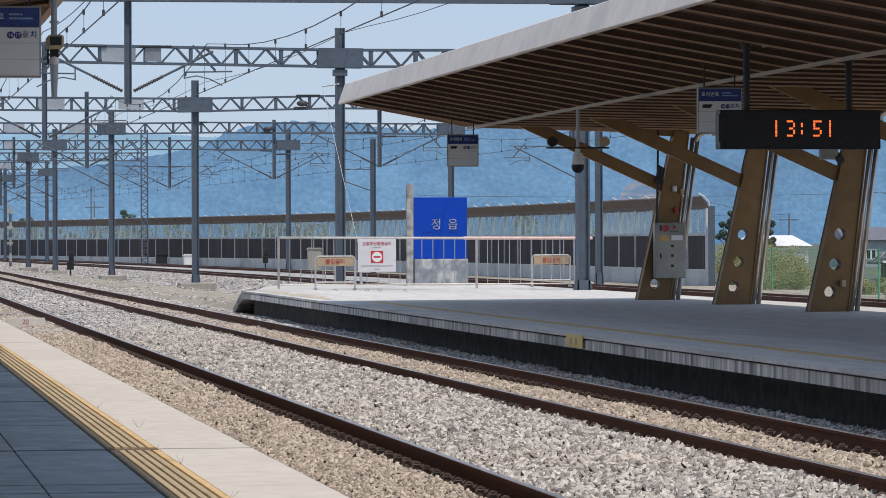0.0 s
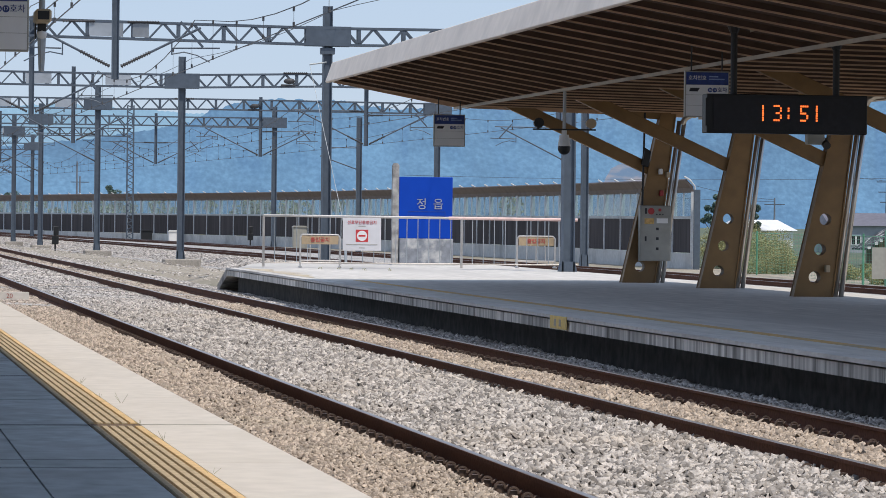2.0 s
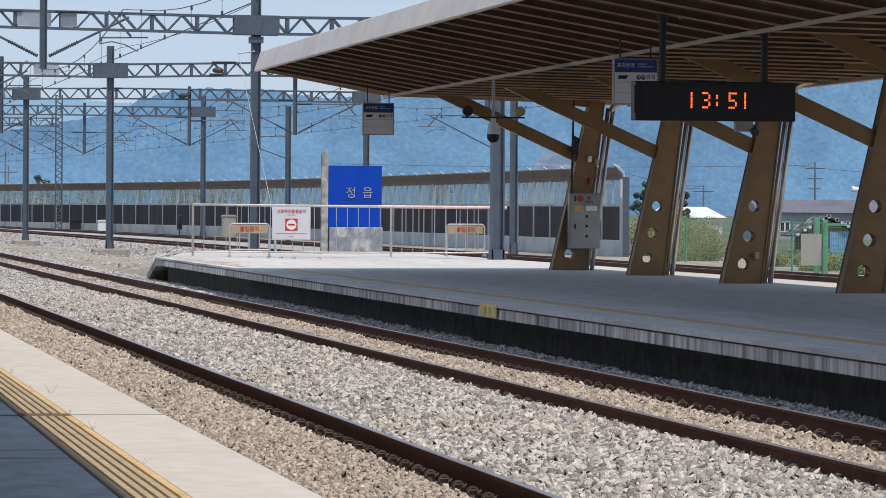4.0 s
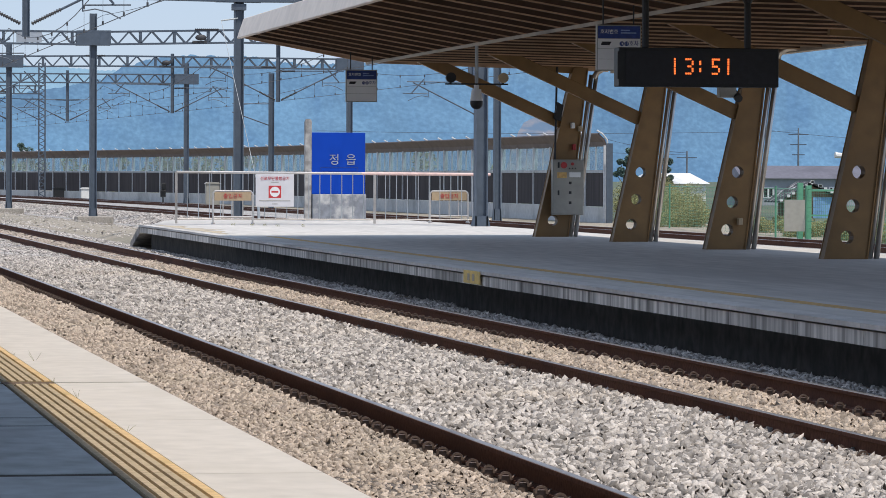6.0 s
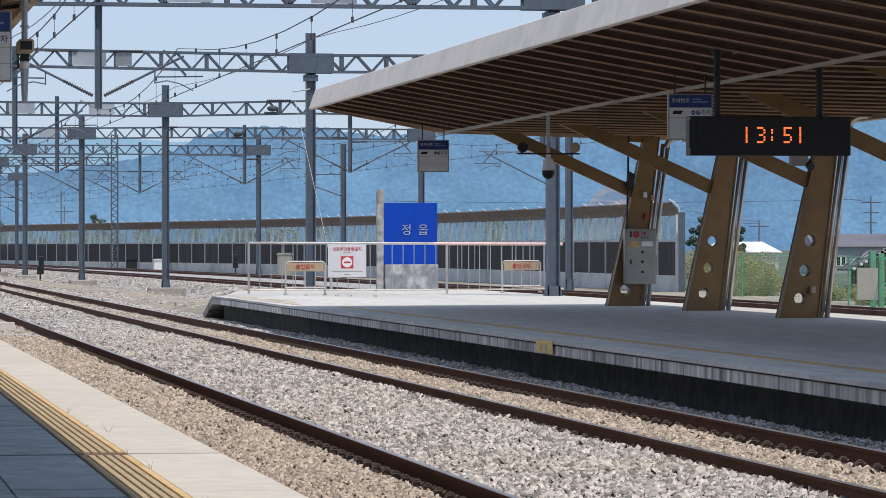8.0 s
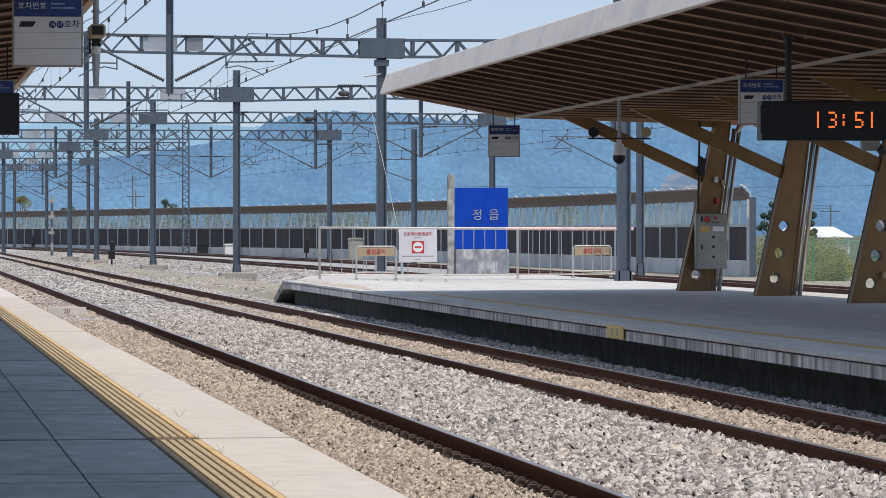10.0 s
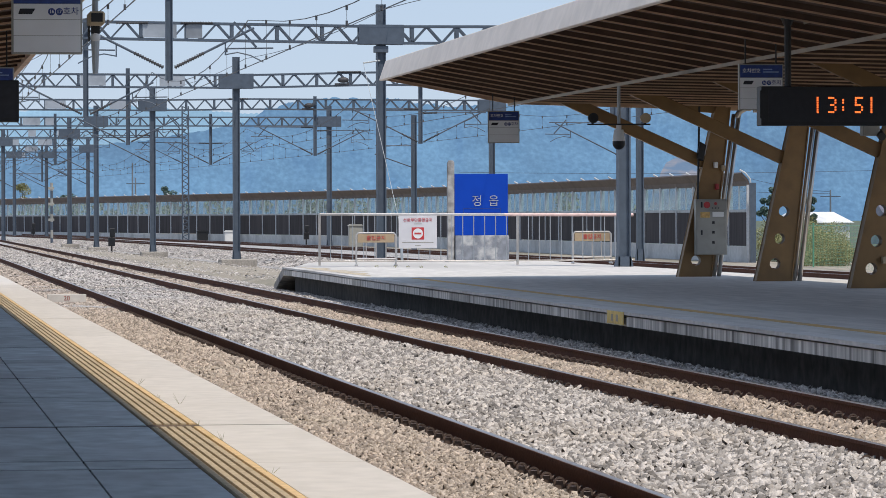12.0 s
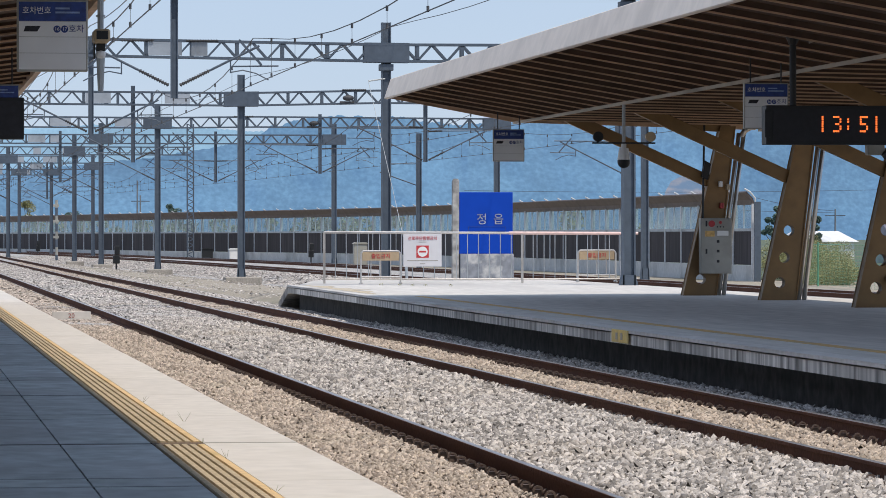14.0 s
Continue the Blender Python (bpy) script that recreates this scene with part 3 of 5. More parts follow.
def canopy_column(y, x0):
    c = thing("canopy_column", "leaning bronze steel column with round holes", "column", (x0, y, PZ), group="canopy columns")
    bm = bmnew()
    h = 3.85
    outline = [(0, 0), (0.75, 0), (0.75 + 0.116 * h, h), (0.226 * h, h)]
    prism(bm, outline, -0.14, 0.14)
    body = link("body", bm, BRONZE)
    cut = bmnew()
    for u, z in ((0.60, 1.47), (0.50, 0.90), (0.40, 0.37)):
        tube(cut, (u, -0.5, z), (u, 0.5, z), 0.115, 20)
    cutter = link("cutter", cut, BRONZE)
    mod = body.modifiers.new("holes", "BOOLEAN")
    mod.object, mod.operation, mod.solver = cutter, "DIFFERENCE", "EXACT"
    me = bpy.data.meshes.new_from_object(body.evaluated_get(bpy.context.evaluated_depsgraph_get()))
    body.modifiers.clear()
    body.data = me
    bpy.data.objects.remove(cutter)
    body.parent = c
    for y0, y1 in ((-0.17, -0.14), (0.14, 0.17)):
        for edge in ((outline[0], outline[3]), (outline[1], outline[2])):
            (a0, b0), (a1, b1) = edge
            bm = bmnew()
            prism(bm, [(a0 - 0.012, b0), (a0 + 0.012, b0), (a1 + 0.012, b1), (a1 - 0.012, b1)], y0, y1)
            part("flange", bm, BRONZE, c)
    for dx in (0.0, 0.115):
        bm = bmnew()
        tube(bm, (0.85 + dx, 0.05, 0.0), (0.85 + dx + 0.128 * 3.7, 0.05, 3.7), 0.05, 12)
        part("downpipe", bm, PIPE, c, "bright steel rainwater pipe", smooth=True)
    bm = bmnew()
    sweep(bm, [(1.38, 0.05, 3.62), (1.46, 0.04, 3.76), (1.60, 0.02, 3.84), (1.78, 0.0, 3.86)], 0.07, 10)
    part("elbow", bm, PIPE, c, "bent pipe from the gutter", smooth=True)
    bm = bmnew()
    bar(bm, (0.6, 0, 2.60), (-2.75, 0, 4.11), 0.16, 0.27)
    part("strut", bm, BRONZE, c, bevel=0.008)
    bm = bmnew()
    bar(bm, (1.1, 0, 3.80), (0.1, 0, 3.86), 0.16, 0.18)
    part("roof_beam", bm, BRONZE, c, bevel=0.008)
    return c


first_column = canopy_column(89.2, 17.76)
for y, x in ((82.5, 18.09), (73.8, 18.00), (65.2, 17.93), (56.6, 17.85)):
    copy_thing(first_column, pose(x, y, PZ))

# ---- canopy over the near platform ----
near_canopy = thing("platform_canopy", "brown slatted canopy over the near platform", "canopy", (2.6, 48.0, -0.08))
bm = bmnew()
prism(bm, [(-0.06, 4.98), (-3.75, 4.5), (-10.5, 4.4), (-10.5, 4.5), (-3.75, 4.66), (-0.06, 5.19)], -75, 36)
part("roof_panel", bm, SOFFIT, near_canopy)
bm = bmnew()
prism(bm, [(0.0, 4.86), (-0.1, 4.86), (-0.1, 5.2), (0.0, 5.2)], -75, 36)
part("fascia", bm, PURLIN, near_canopy, "brown edge in shade")
for k in range(26):
    bm = bmnew()
    y = 35.3 - 2.2 * k
    prism(bm, [(-0.1, 4.93), (-3.75, 4.45), (-3.75, 4.56), (-0.1, 5.04)], y - 0.012, y + 0.012)
    web = part("purlin", bm, SOFFIT, near_canopy)
    bm = bmnew()
    prism(bm, [(-0.1, 4.9), (-3.75, 4.42), (-3.75, 4.448), (-0.1, 4.928)], y - 0.05, y + 0.02)
    part("lip", bm, PURLIN, web)

for y in (-20.0, -5.0, 10.0, 25.0):
    bm = bmnew()
    box(bm, -8.9, y - 0.2, 0.55, -8.5, y + 0.2, 4.8)
    part("column", bm, BRONZE, near_canopy)

# ---- electrification gantries ----
def lattice(bm, x0, x1, z0, z1, y, pitch=0.56, s=0.10):
    """One face of a box truss along x: two chords, zigzag bracing and wider posts."""
    n = max(3, int((x1 - x0) / pitch))
    w = (x1 - x0) / n
    for k in range(n):
        a, c = x0 + k * w, x0 + (k + 1) * w
        for z in (z0, z1):
            bar(bm, (a, y, z), (c, y, z), s, s * 0.85)
        if k % 2:
            bar(bm, (a, y, z0), (c, y, z1), s * 0.6, s * 0.6)
        else:
            bar(bm, (a, y, z1), (c, y, z0), s * 0.6, s * 0.6)
        if k % 3 == 0:
            bar(bm, (a, y, z0), (a, y, z1), s * 1.1, s * 0.6)


def post_mesh(bm, x, z0, z1, w=0.32):
    """A wide-flange post with a stepped foot."""
    for sx in (-1, 1):
        box(bm, x + sx * w / 2 - 0.02, -w / 2, z0, x + sx * w / 2 + 0.02, w / 2, z1)
    box(bm, x - w / 2 + 0.02, -0.03, z0, x + w / 2 - 0.02, 0.03, z1)
    h = 0.28 if z0 > 0 else 0.7
    prism(bm, [(x - w * 0.8, z0), (x + w * 0.8, z0), (x + w * 0.76, z0 + 0.06), (x + w / 2 + 0.025, z0 + h), (x - w / 2 - 0.025, z0 + h), (x - w * 0.76, z0 + 0.06)], -w * 0.5, w * 0.5)


def insulator(bm, p, q, n=9, r=0.075):
    p, q = Vector(p), Vector(q)
    tube(bm, p, q, 0.03, 6)
    for k in range(n):
        c = p.lerp(q, (k + 0.5) / n)
        d = (q - p).normalized() * 0.022
        tube(bm, c - d, c + d, r, 8, r * 0.6)


def cantilever(parent, x, z, side, reach=2.5, tie=True):
    """A registration arm from a mast at x towards one side: ribbed insulator, sloping tube, crossed clamp, steady arm."""
    rise = 0.5
    a, b_ = Vector((x + side * 0.95, 0, z + 0.4)), Vector((x + side * reach, 0, z + rise * (reach - 0.15)))
    bm = bmnew()
    tube(bm, a, b_, 0.035, 6)
    bar(bm, b_ + Vector((-side * 0.55, 0, 0.16)), b_ + Vector((side * 0.06, 0, -0.52)), 0.06, 0.06)
    tube(bm, b_ + Vector((-side * 0.75, 0, -0.56)), b_ + Vector((side * 0.52, 0, -0.54)), 0.022, 6)
    sweep(bm, [b_ + Vector((-side * 0.78, 0, -0.72)), b_ + Vector((-side * 0.45, 0, -0.66)), b_ + Vector((-side * 0.1, 0, -0.74)), b_ + Vector((side * 0.25, 0, -0.92))], 0.018, 5)
    tube(bm, b_ + Vector((-side * 0.78, 0, -0.40)), b_ + Vector((-side * 0.78, 0, -0.74)), 0.02, 5)
    if tie:
        tube(bm, (x + side * 0.85, 0, b_.z + 0.02), b_ + Vector((side * 0.3, 0, 0.04)), 0.028, 6)
    part("cantilever", bm, STEEL, parent)
    for p_, q_ in (((x + side * 0.15, 0, z), a), ((x + side * 0.12, 0, b_.z), (x + side * 0.85, 0, b_.z + 0.02)))[:2 if tie else 1]:
        bm = bmnew()
        insulator(bm, p_, q_, 12, 0.06)
        part("insulator", bm, INSUL, parent, "ribbed dark insulator")


BEAM0, BEAM1, TOP = 8.36, 8.98, 9.8


def gantry(y, posts, x0, x1, drops, arms, foot=-0.5, lift=((0, 0), (1, 0))):
    def raised(bm):
        """The beam is set a little higher or lower along its length."""
        for v in bm.verts:
            v.co.z += float(np.interp(v.co.x, [p[0] for p in lift], [p[1] for p in lift]))
        return bm

    g = thing("overhead_gantry", "blue-grey steel catenary gantry with lattice beam", "gantry", (0, y, 0), group="gantries over the tracks")
    for x in posts:
        bm = bmnew()
        post_mesh(bm, x, foot if x > 2.7 else PZ - 0.5, TOP, 0.31)
        part("post", bm, STEEL, g)
        bm = bmnew()
        box(bm, x - 0.85, -0.27, BEAM0 - 0.06, x + 0.85, -0.24, BEAM1 + 0.06)
        box(bm, x - 0.85, 0.24, BEAM0 - 0.06, x + 0.85, 0.27, BEAM1 + 0.06)
        part("joint_plate", raised(bm), STEEL, g)
        if y < 150:
            bm = bmnew()
            box(bm, x - 0.26, -0.2, BEAM0 - 0.36, x + 0.26, 0.2, BEAM0 - 0.12)
            part("collar", bm, STEEL, g, bevel=0.01)
    for side in (-0.225, 0.225):
        bm = bmnew()
        lattice(bm, x0, x1, BEAM0, BEAM1, side)
        part("lattice_truss", raised(bm), STEEL, g)
    for k, x in enumerate((9.3, 10.9, 13.2)):
        if x0 < x < x1 - 1 and (k + int(y)) % 3:
            bm = bmnew()
            box(bm, x, -0.262, BEAM0 + 0.06, x + (1.25 if k % 2 == 0 else 0.6), -0.245, BEAM1 - 0.06)
            part("backing_plate", raised(bm), PALE_PLATE, g, "pale weathered plate behind the bracing")
    for x, zb in drops:
        bm = bmnew()
        for sx in (-1, 1):
            box(bm, x + sx * 0.085 - 0.012, -0.09, zb, x + sx * 0.085 + 0.012, 0.09, BEAM1 + 0.25)
        box(bm, x - 0.073, -0.02, zb, x + 0.073, 0.02, BEAM1 + 0.25)
        part("drop_mast", bm, STEEL, g)
    for x, z, side, reach in arms:
        cantilever(g, x, z, side, reach, tie=x > 15)
    return g


gantry(107.5, (0.8, 19.9), 0.8, 38.0, [(7.47, 5.55)], [(7.47, 5.9, -1, 2.2), (7.47, 5.9, 1, 2.3)], foot=PZ)
gantry(148.0, (0.8, 18.2), 0.8, 38.5, [(7.2, 5.6), (27.0, 5.6)], [(7.2, 5.7, -1, 2.5), (7.2, 5.7, 1, 2.5), (27, 5.7, -1, 3.2), (27, 5.7, 1, 3.0)], lift=((0.8, 0.24), (7.2, 0.14), (18.2, -0.01), (22, 0)))
gantry(197.0, (0.8, 17.0, 37.3), 0.8, 37.3, [(11.65, 5.45), (26.2, 5.5)], [(11.65, 5.6, -1, 2.5), (11.65, 5.6, 1, 2.5), (26.2, 5.6, -1, 3.4), (26.2, 5.6, 1, 3.0), (37.0, 4.6, -1, 4)], lift=((4, -0.02), (17, -0.09), (24, 0.07), (37, 0)))
gantry(242.0, (0.8, 15.8, 36.6), 0.8, 36.6, [(25.7, 5.6)], [(25.7, 5.7, -1, 3.4), (25.7, 5.7, 1, 3.0), (15.8, 5.2, -1, 3.4)], lift=((0.8, 0.08), (15.8, 0.0), (22, 0.08), (36, 0)))
gantry(283.0, (0.8, 14.48, 31.06), 0.8, 31.06, [(11.6, 5.6), (22.6, 5.6)], [(22.6, 5.7, -1, 3), (22.6, 5.7, 1, 3.0), (11.6, 5.6, -1, 2.6), (11.6, 5.6, 1, 2.4), (14.48, 5.0, -1, 3.0)])
gantry(318.0, (0.8, 14.15), 0.8, 23.4, [(7.2, 5.6)], [(7.2, 5.7, -1, 2.7), (7.2, 5.7, 1, 2.7), (14.15, 5.2, -1, 3.0), (23.3, 6.2, -1, 3.4)], lift=((0, -0.1), (30, -0.1)))
gantry(360.0, (0.8, 10.1), 0.8, 18.0, [(7.0, 5.6)], [(7.0, 5.7, 1, 2.7), (10.1, 5.2, -1, 3)])
gantry(395.0, (0.8, 19.4), 0.8, 19.4, [(14.9, 5.4)], [(14.9, 5.5, 1, 2.7), (14.9, 5.5, -1, 2.7), (19.4, 5.2, -1, 3)])
gantry(432.0, (0.8, 13.3, 16.75), 0.8, 18.0, [(6.9, 5.6)], [(6.9, 5.7, 1, 2.7), (13.3, 5.2, -1, 3), (16.75, 5.2, -1, 3)])

mast = thing("lattice_mast", "tall blue-grey lattice mast before the sound wall", "mast", (28.3, 385.0, -0.6))
bm = bmnew()
for k in range(22):
    z = 0.6 * k
    for sy in (-0.3, 0.3):
        bar(bm, (-0.3, sy, z), (0.3, sy, z + 0.3), 0.06, 0.06)
        bar(bm, (0.3, sy, z + 0.3), (-0.3, sy, z + 0.6), 0.06, 0.06)
part("bracing", bm, STEEL, mast)
for sx in (-0.3, 0.3):
    for sy in (-0.3, 0.3):
        bm = bmnew()
        bar(bm, (sx, sy, 0), (sx, sy, 13.2), 0.09, 0.09)
        part("corner_post", bm, STEEL, mast)

# ---- sound wall ----
wall_x = table([(44.9, 200), (44.7, 225), (44.4, 250), (43.6, 277), (42.3, 305), (40.6, 331), (37.4, 355), (32.6, 382), (27.9, 404), (21.5, 440), (14.5, 477), (5.0, 527), (-6, 590)])
sound_wall = thing("sound_wall", "sound wall of dark panels, clear panes and curled brown cap", "wall", kind="structure")
pts, y = [], 206.0
while y < 575:
    pts.append((wall_x(y), y))
    dx = (wall_x(y + 2) - wall_x(y)) / 2
    y += 4.6 / math.hypot(1, dx)
for i, ((xa, ya), (xb, yb)) in enumerate(zip(pts, pts[1:])):
    L, ang = math.hypot(xb - xa, yb - ya), math.degrees(math.atan2(yb - ya, xb - xa))
    m = pose(xa, ya, 0, 0, 0, ang)
    for name, z0, z1, d0, d1, mm in (("foot", -0.75, 0.25, -0.15, 0.15, WALL_BASE), ("dark_panel", 0.27, 2.05, -0.06, 0.06, WALL_PANEL), ("mid_rail", 2.05, 2.2, -0.09, 0.09, PALE_STEEL), ("clear_pane", 2.2, 3.45, -0.01, 0.01, GLASS), ("cap", 3.45, 4.2, -0.1, 0.1, WALL_CAP)):
        bm = bmnew()
        if name == "cap":
            prism(bm, [(-0.05, 3.45), (0.05, 3.45), (0.1, 3.7), (0.45, 4.1), (0.4, 4.16), (0.03, 3.78)], 0.02, L - 0.02, "x")
        else:
            box(bm, 0.02, d0, z0, L - 0.02, d1, z1)
        ob = part(name, bm, mm, sound_wall)
        ob.matrix_local = m
    bm = bmnew()
    box(bm, -0.065, -0.14, -0.75, 0.065, 0.13, 3.5)
    sweep(bm, [(0, -0.1, 3.4), (0, -0.06, 3.8), (0, 0.2, 4.12), (0, 0.5, 4.29)], 0.05, 6)
    ob = part("upright", bm, UPRIGHT, sound_wall)
    ob.matrix_local = m
    bm = bmnew()
    box(bm, L / 2 - 0.03, -0.03, 2.2, L / 2 + 0.03, 0.05, 3.45)
    ob = part("mullion", bm, UPRIGHT, sound_wall)
    ob.matrix_local = m

bm = bmnew()
box(bm, 44.75, 205.2, -0.75, 45.05, 205.5, 3.6)
part("end_post", bm, STEEL, sound_wall, "blue-grey end post")

# ---- hills and sky's edge ----
def hill(name, colour, light, dist, ridge, seed, label, relief):
    """A far wooded ridge: a relief of many folds, its haze painted as glow."""
    m = bpy.data.materials.new(name + " surface")
    m.use_nodes = True
    nt = m.node_tree
    b_ = nt.nodes["Principled BSDF"]
    b_.inputs["Roughness"].default_value = 1.0
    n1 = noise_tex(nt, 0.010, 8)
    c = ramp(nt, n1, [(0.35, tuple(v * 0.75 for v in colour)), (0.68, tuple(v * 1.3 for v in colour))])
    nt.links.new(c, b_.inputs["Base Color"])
    # blue haze goes in as emission; the ramps below lay woodland light and dark
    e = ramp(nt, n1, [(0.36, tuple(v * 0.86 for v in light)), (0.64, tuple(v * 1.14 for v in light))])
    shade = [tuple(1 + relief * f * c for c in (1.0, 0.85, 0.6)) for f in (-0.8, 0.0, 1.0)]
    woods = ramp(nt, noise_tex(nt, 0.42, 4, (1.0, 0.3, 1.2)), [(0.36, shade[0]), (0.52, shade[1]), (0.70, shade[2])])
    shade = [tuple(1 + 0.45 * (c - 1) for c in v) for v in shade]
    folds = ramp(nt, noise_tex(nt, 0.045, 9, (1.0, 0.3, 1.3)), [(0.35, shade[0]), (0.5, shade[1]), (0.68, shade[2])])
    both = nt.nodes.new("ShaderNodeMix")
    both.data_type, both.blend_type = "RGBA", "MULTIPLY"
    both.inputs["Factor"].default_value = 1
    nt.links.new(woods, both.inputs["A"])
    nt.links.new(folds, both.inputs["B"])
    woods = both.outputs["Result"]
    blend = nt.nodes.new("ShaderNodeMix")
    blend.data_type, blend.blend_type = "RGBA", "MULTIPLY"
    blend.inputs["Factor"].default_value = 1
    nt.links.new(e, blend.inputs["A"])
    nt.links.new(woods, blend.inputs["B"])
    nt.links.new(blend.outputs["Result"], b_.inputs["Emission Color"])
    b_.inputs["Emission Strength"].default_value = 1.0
    verts, faces = [], []
    az = np.linspace(-6, 24, 1100)
    rows_ = 14
    for i, a in enumerate(az):
        top = float(np.interp(a, [p[0] for p in ridge], [p[1] for p in ridge])) / 7060
        top *= 1 + 0.022 * noise.noise((a * 7, seed, 0.0)) + 0.014 * noise.noise((a * 24, seed, 3.0)) + 0.008 * noise.noise((a * 60, seed, 6.0))
        for j in range(rows_):
            f = j / (rows_ - 1)
            d = dist * (1 + 0.05 * f) + 10 * noise.noise((a * 2.2 + seed, f * 5, 1.0))
            jag = noise.noise((a * 1.3 + seed, f * 3, 0.0)) * 0.06 * f + noise.noise((a * 6 + seed, f * 9, 2.0)) * 0.02
            z = d * top * (f ** 0.75) * (1 + jag * (0.3 if j == rows_ - 1 else 1)) - 1.0
            verts.append((d * math.sin(radians(a)), d * math.cos(radians(a)), z))
    for i in range(len(az) - 1):
        for j in range(rows_ - 1):
            k = i * rows_ + j
            faces.append((k, k + rows_, k + rows_ + 1, k + 1))
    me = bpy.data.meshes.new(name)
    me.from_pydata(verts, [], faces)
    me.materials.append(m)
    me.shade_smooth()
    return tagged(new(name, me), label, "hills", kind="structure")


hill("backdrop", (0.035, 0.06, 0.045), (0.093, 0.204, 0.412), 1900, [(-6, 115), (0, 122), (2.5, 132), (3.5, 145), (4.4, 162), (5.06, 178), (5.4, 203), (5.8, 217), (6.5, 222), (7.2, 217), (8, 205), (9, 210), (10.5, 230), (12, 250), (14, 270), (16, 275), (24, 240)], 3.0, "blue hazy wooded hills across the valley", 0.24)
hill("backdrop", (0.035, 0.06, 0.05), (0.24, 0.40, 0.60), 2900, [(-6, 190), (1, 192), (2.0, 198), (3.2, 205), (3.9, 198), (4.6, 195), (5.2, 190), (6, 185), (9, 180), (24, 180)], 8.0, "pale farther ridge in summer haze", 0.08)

bm = bmnew()
box(bm, 47, 205, -0.62, 900, 1850, -0.57)
tagged(link("field", bm, FIELD), "hazy green fields behind the railway", "field", kind="structure")
bm = bmnew()
box(bm, -600, 640, -0.62, 46.5, 1850, -0.57)
tagged(link("field", bm, FIELD), "hazy green fields behind the railway", "field", kind="structure")
rng = np.random.default_rng(31)
# daylight and haze on the bare rock are put in as emission
SCAR = glow("hazed hillside rock glow", (0.38, 0.39, 0.47), 0.75)
nt = SCAR.node_tree
nt.links.new(ramp(nt, noise_tex(nt, 0.11, 8, (1, 1, 2.5)), [(0.4, (0.15, 0.26, 0.43)), (0.58, (0.38, 0.38, 0.45))]), nt.nodes["Principled BSDF"].inputs["Emission Color"])
bm = bmnew()
outer = []
for k in range(30):
    a = k / 30 * math.tau
    r = 1 + 0.07 * rng.uniform(-1, 1)
    az_, h = 11.28 + 0.42 * r * math.cos(a) + 0.16 * math.sin(a), 9.0 + 22.0 * r * max(math.sin(a), -0.4)
    outer.append(bm.verts.new((1840 * math.sin(radians(az_)), 1840 * math.cos(radians(az_)), h)))
bm.faces.new(outer)
tagged(link("backdrop", bm, SCAR), "pale bare rock scar on the wooded hill", "hillside", kind="structure")


# ---- overhead wires ----
def wire_run(label, curve, z_of, y0, y1, r, step=6.0):
    w = thing("overhead_wire", label, "wire", group="overhead wires", kind="structure")
    bm = bmnew()
    ys = np.arange(y0, y1 + 0.1, step)
    sweep(bm, [(curve(y), y, z_of(y)) for y in ys], r, 4)
    part("wire", bm, WIRE, w)
    return w


SUPPORTS = [58.0, 107.5, 148.0, 197.0, 242.0, 283.0, 318.0, 360.0, 395.0, 432.0, 470.0]


def sag(top, low):
    def z(y):
        i = max(0, min(len(SUPPORTS) - 2, int(np.searchsorted(SUPPORTS, y)) - 1))
        a, b_ = SUPPORTS[i], SUPPORTS[i + 1]
        f = (y - a) / (b_ - a)
        return top - (top - low) * 4 * f * (1 - f)
    return z


def catenary(label, curve, y0, y1):
    """A sagging messenger wire over a level contact wire, joined by droppers."""
    w = thing("overhead_line", label, "overhead line", group="overhead lines", kind="structure")
    zm = sag(7.25, 6.35)
    ys = np.arange(y0, y1 + 0.1, 5.0)
    for name, zf, r in (("messenger_wire", zm, 0.013), ("contact_wire", lambda y: 5.95, 0.013)):
        bm = bmnew()
        sweep(bm, [(curve(y), y, zf(y)) for y in ys], r, 4)
        part(name, bm, WIRE, w)
    for y in np.arange(y0 + 2, y1, 6.1):
        bm = bmnew()
        tube(bm, (curve(y), y, 5.95), (curve(y), y, zm(y)), 0.007, 4)
        for z in (5.95, zm(y) - 0.07):  # the clamps at both ends
            tube(bm, (curve(y), y, z - 0.02), (curve(y), y, z + 0.09), 0.028, 5)
        part("dropper", bm, WIRE, w)


catenary("thin dark contact line above the near track", lambda y: T1 + 0.25, 58, 470)
catenary("thin dark contact line above the second track", lambda y: T2 + 0.9, 58, 470)
catenary("thin dark contact line above a far track", lambda y: t3(y) + 0.3, 107, 420)
catenary("thin dark contact line above the farthest track", lambda y: t4(y), 107, 420)
wire_run("feeder wire strung along the gantries", lambda y: 7.4 - 0.006 * (y - 107), sag(9.6, 9.3), 58, 420, 0.016)
wire_run("feeder wire strung along the gantries", lambda y: 5.4, sag(9.4, 9.15), 58, 420, 0.016)
wire_run("earth wire strung along the gantries", lambda y: 18.6 - 0.022 * (y - 148), sag(9.75, 9.45), 107.5, 330, 0.014)
bm = bmnew()
tube(bm, (17.5, 147.7, 7.6), (18.15, 142.0, 1.5), 0.010, 6)
tube(bm, (17.5, 147.7, 7.6), (18.15, 147.9, 7.7), 0.03, 6)
tube(bm, (18.15, 142.0, 1.5), (18.2, 141.6, -0.6), 0.05, 6)
tagged(link("guy_wire", bm, PALE_STEEL), "pale sleeved guy wire from a gantry post", "guy wire")
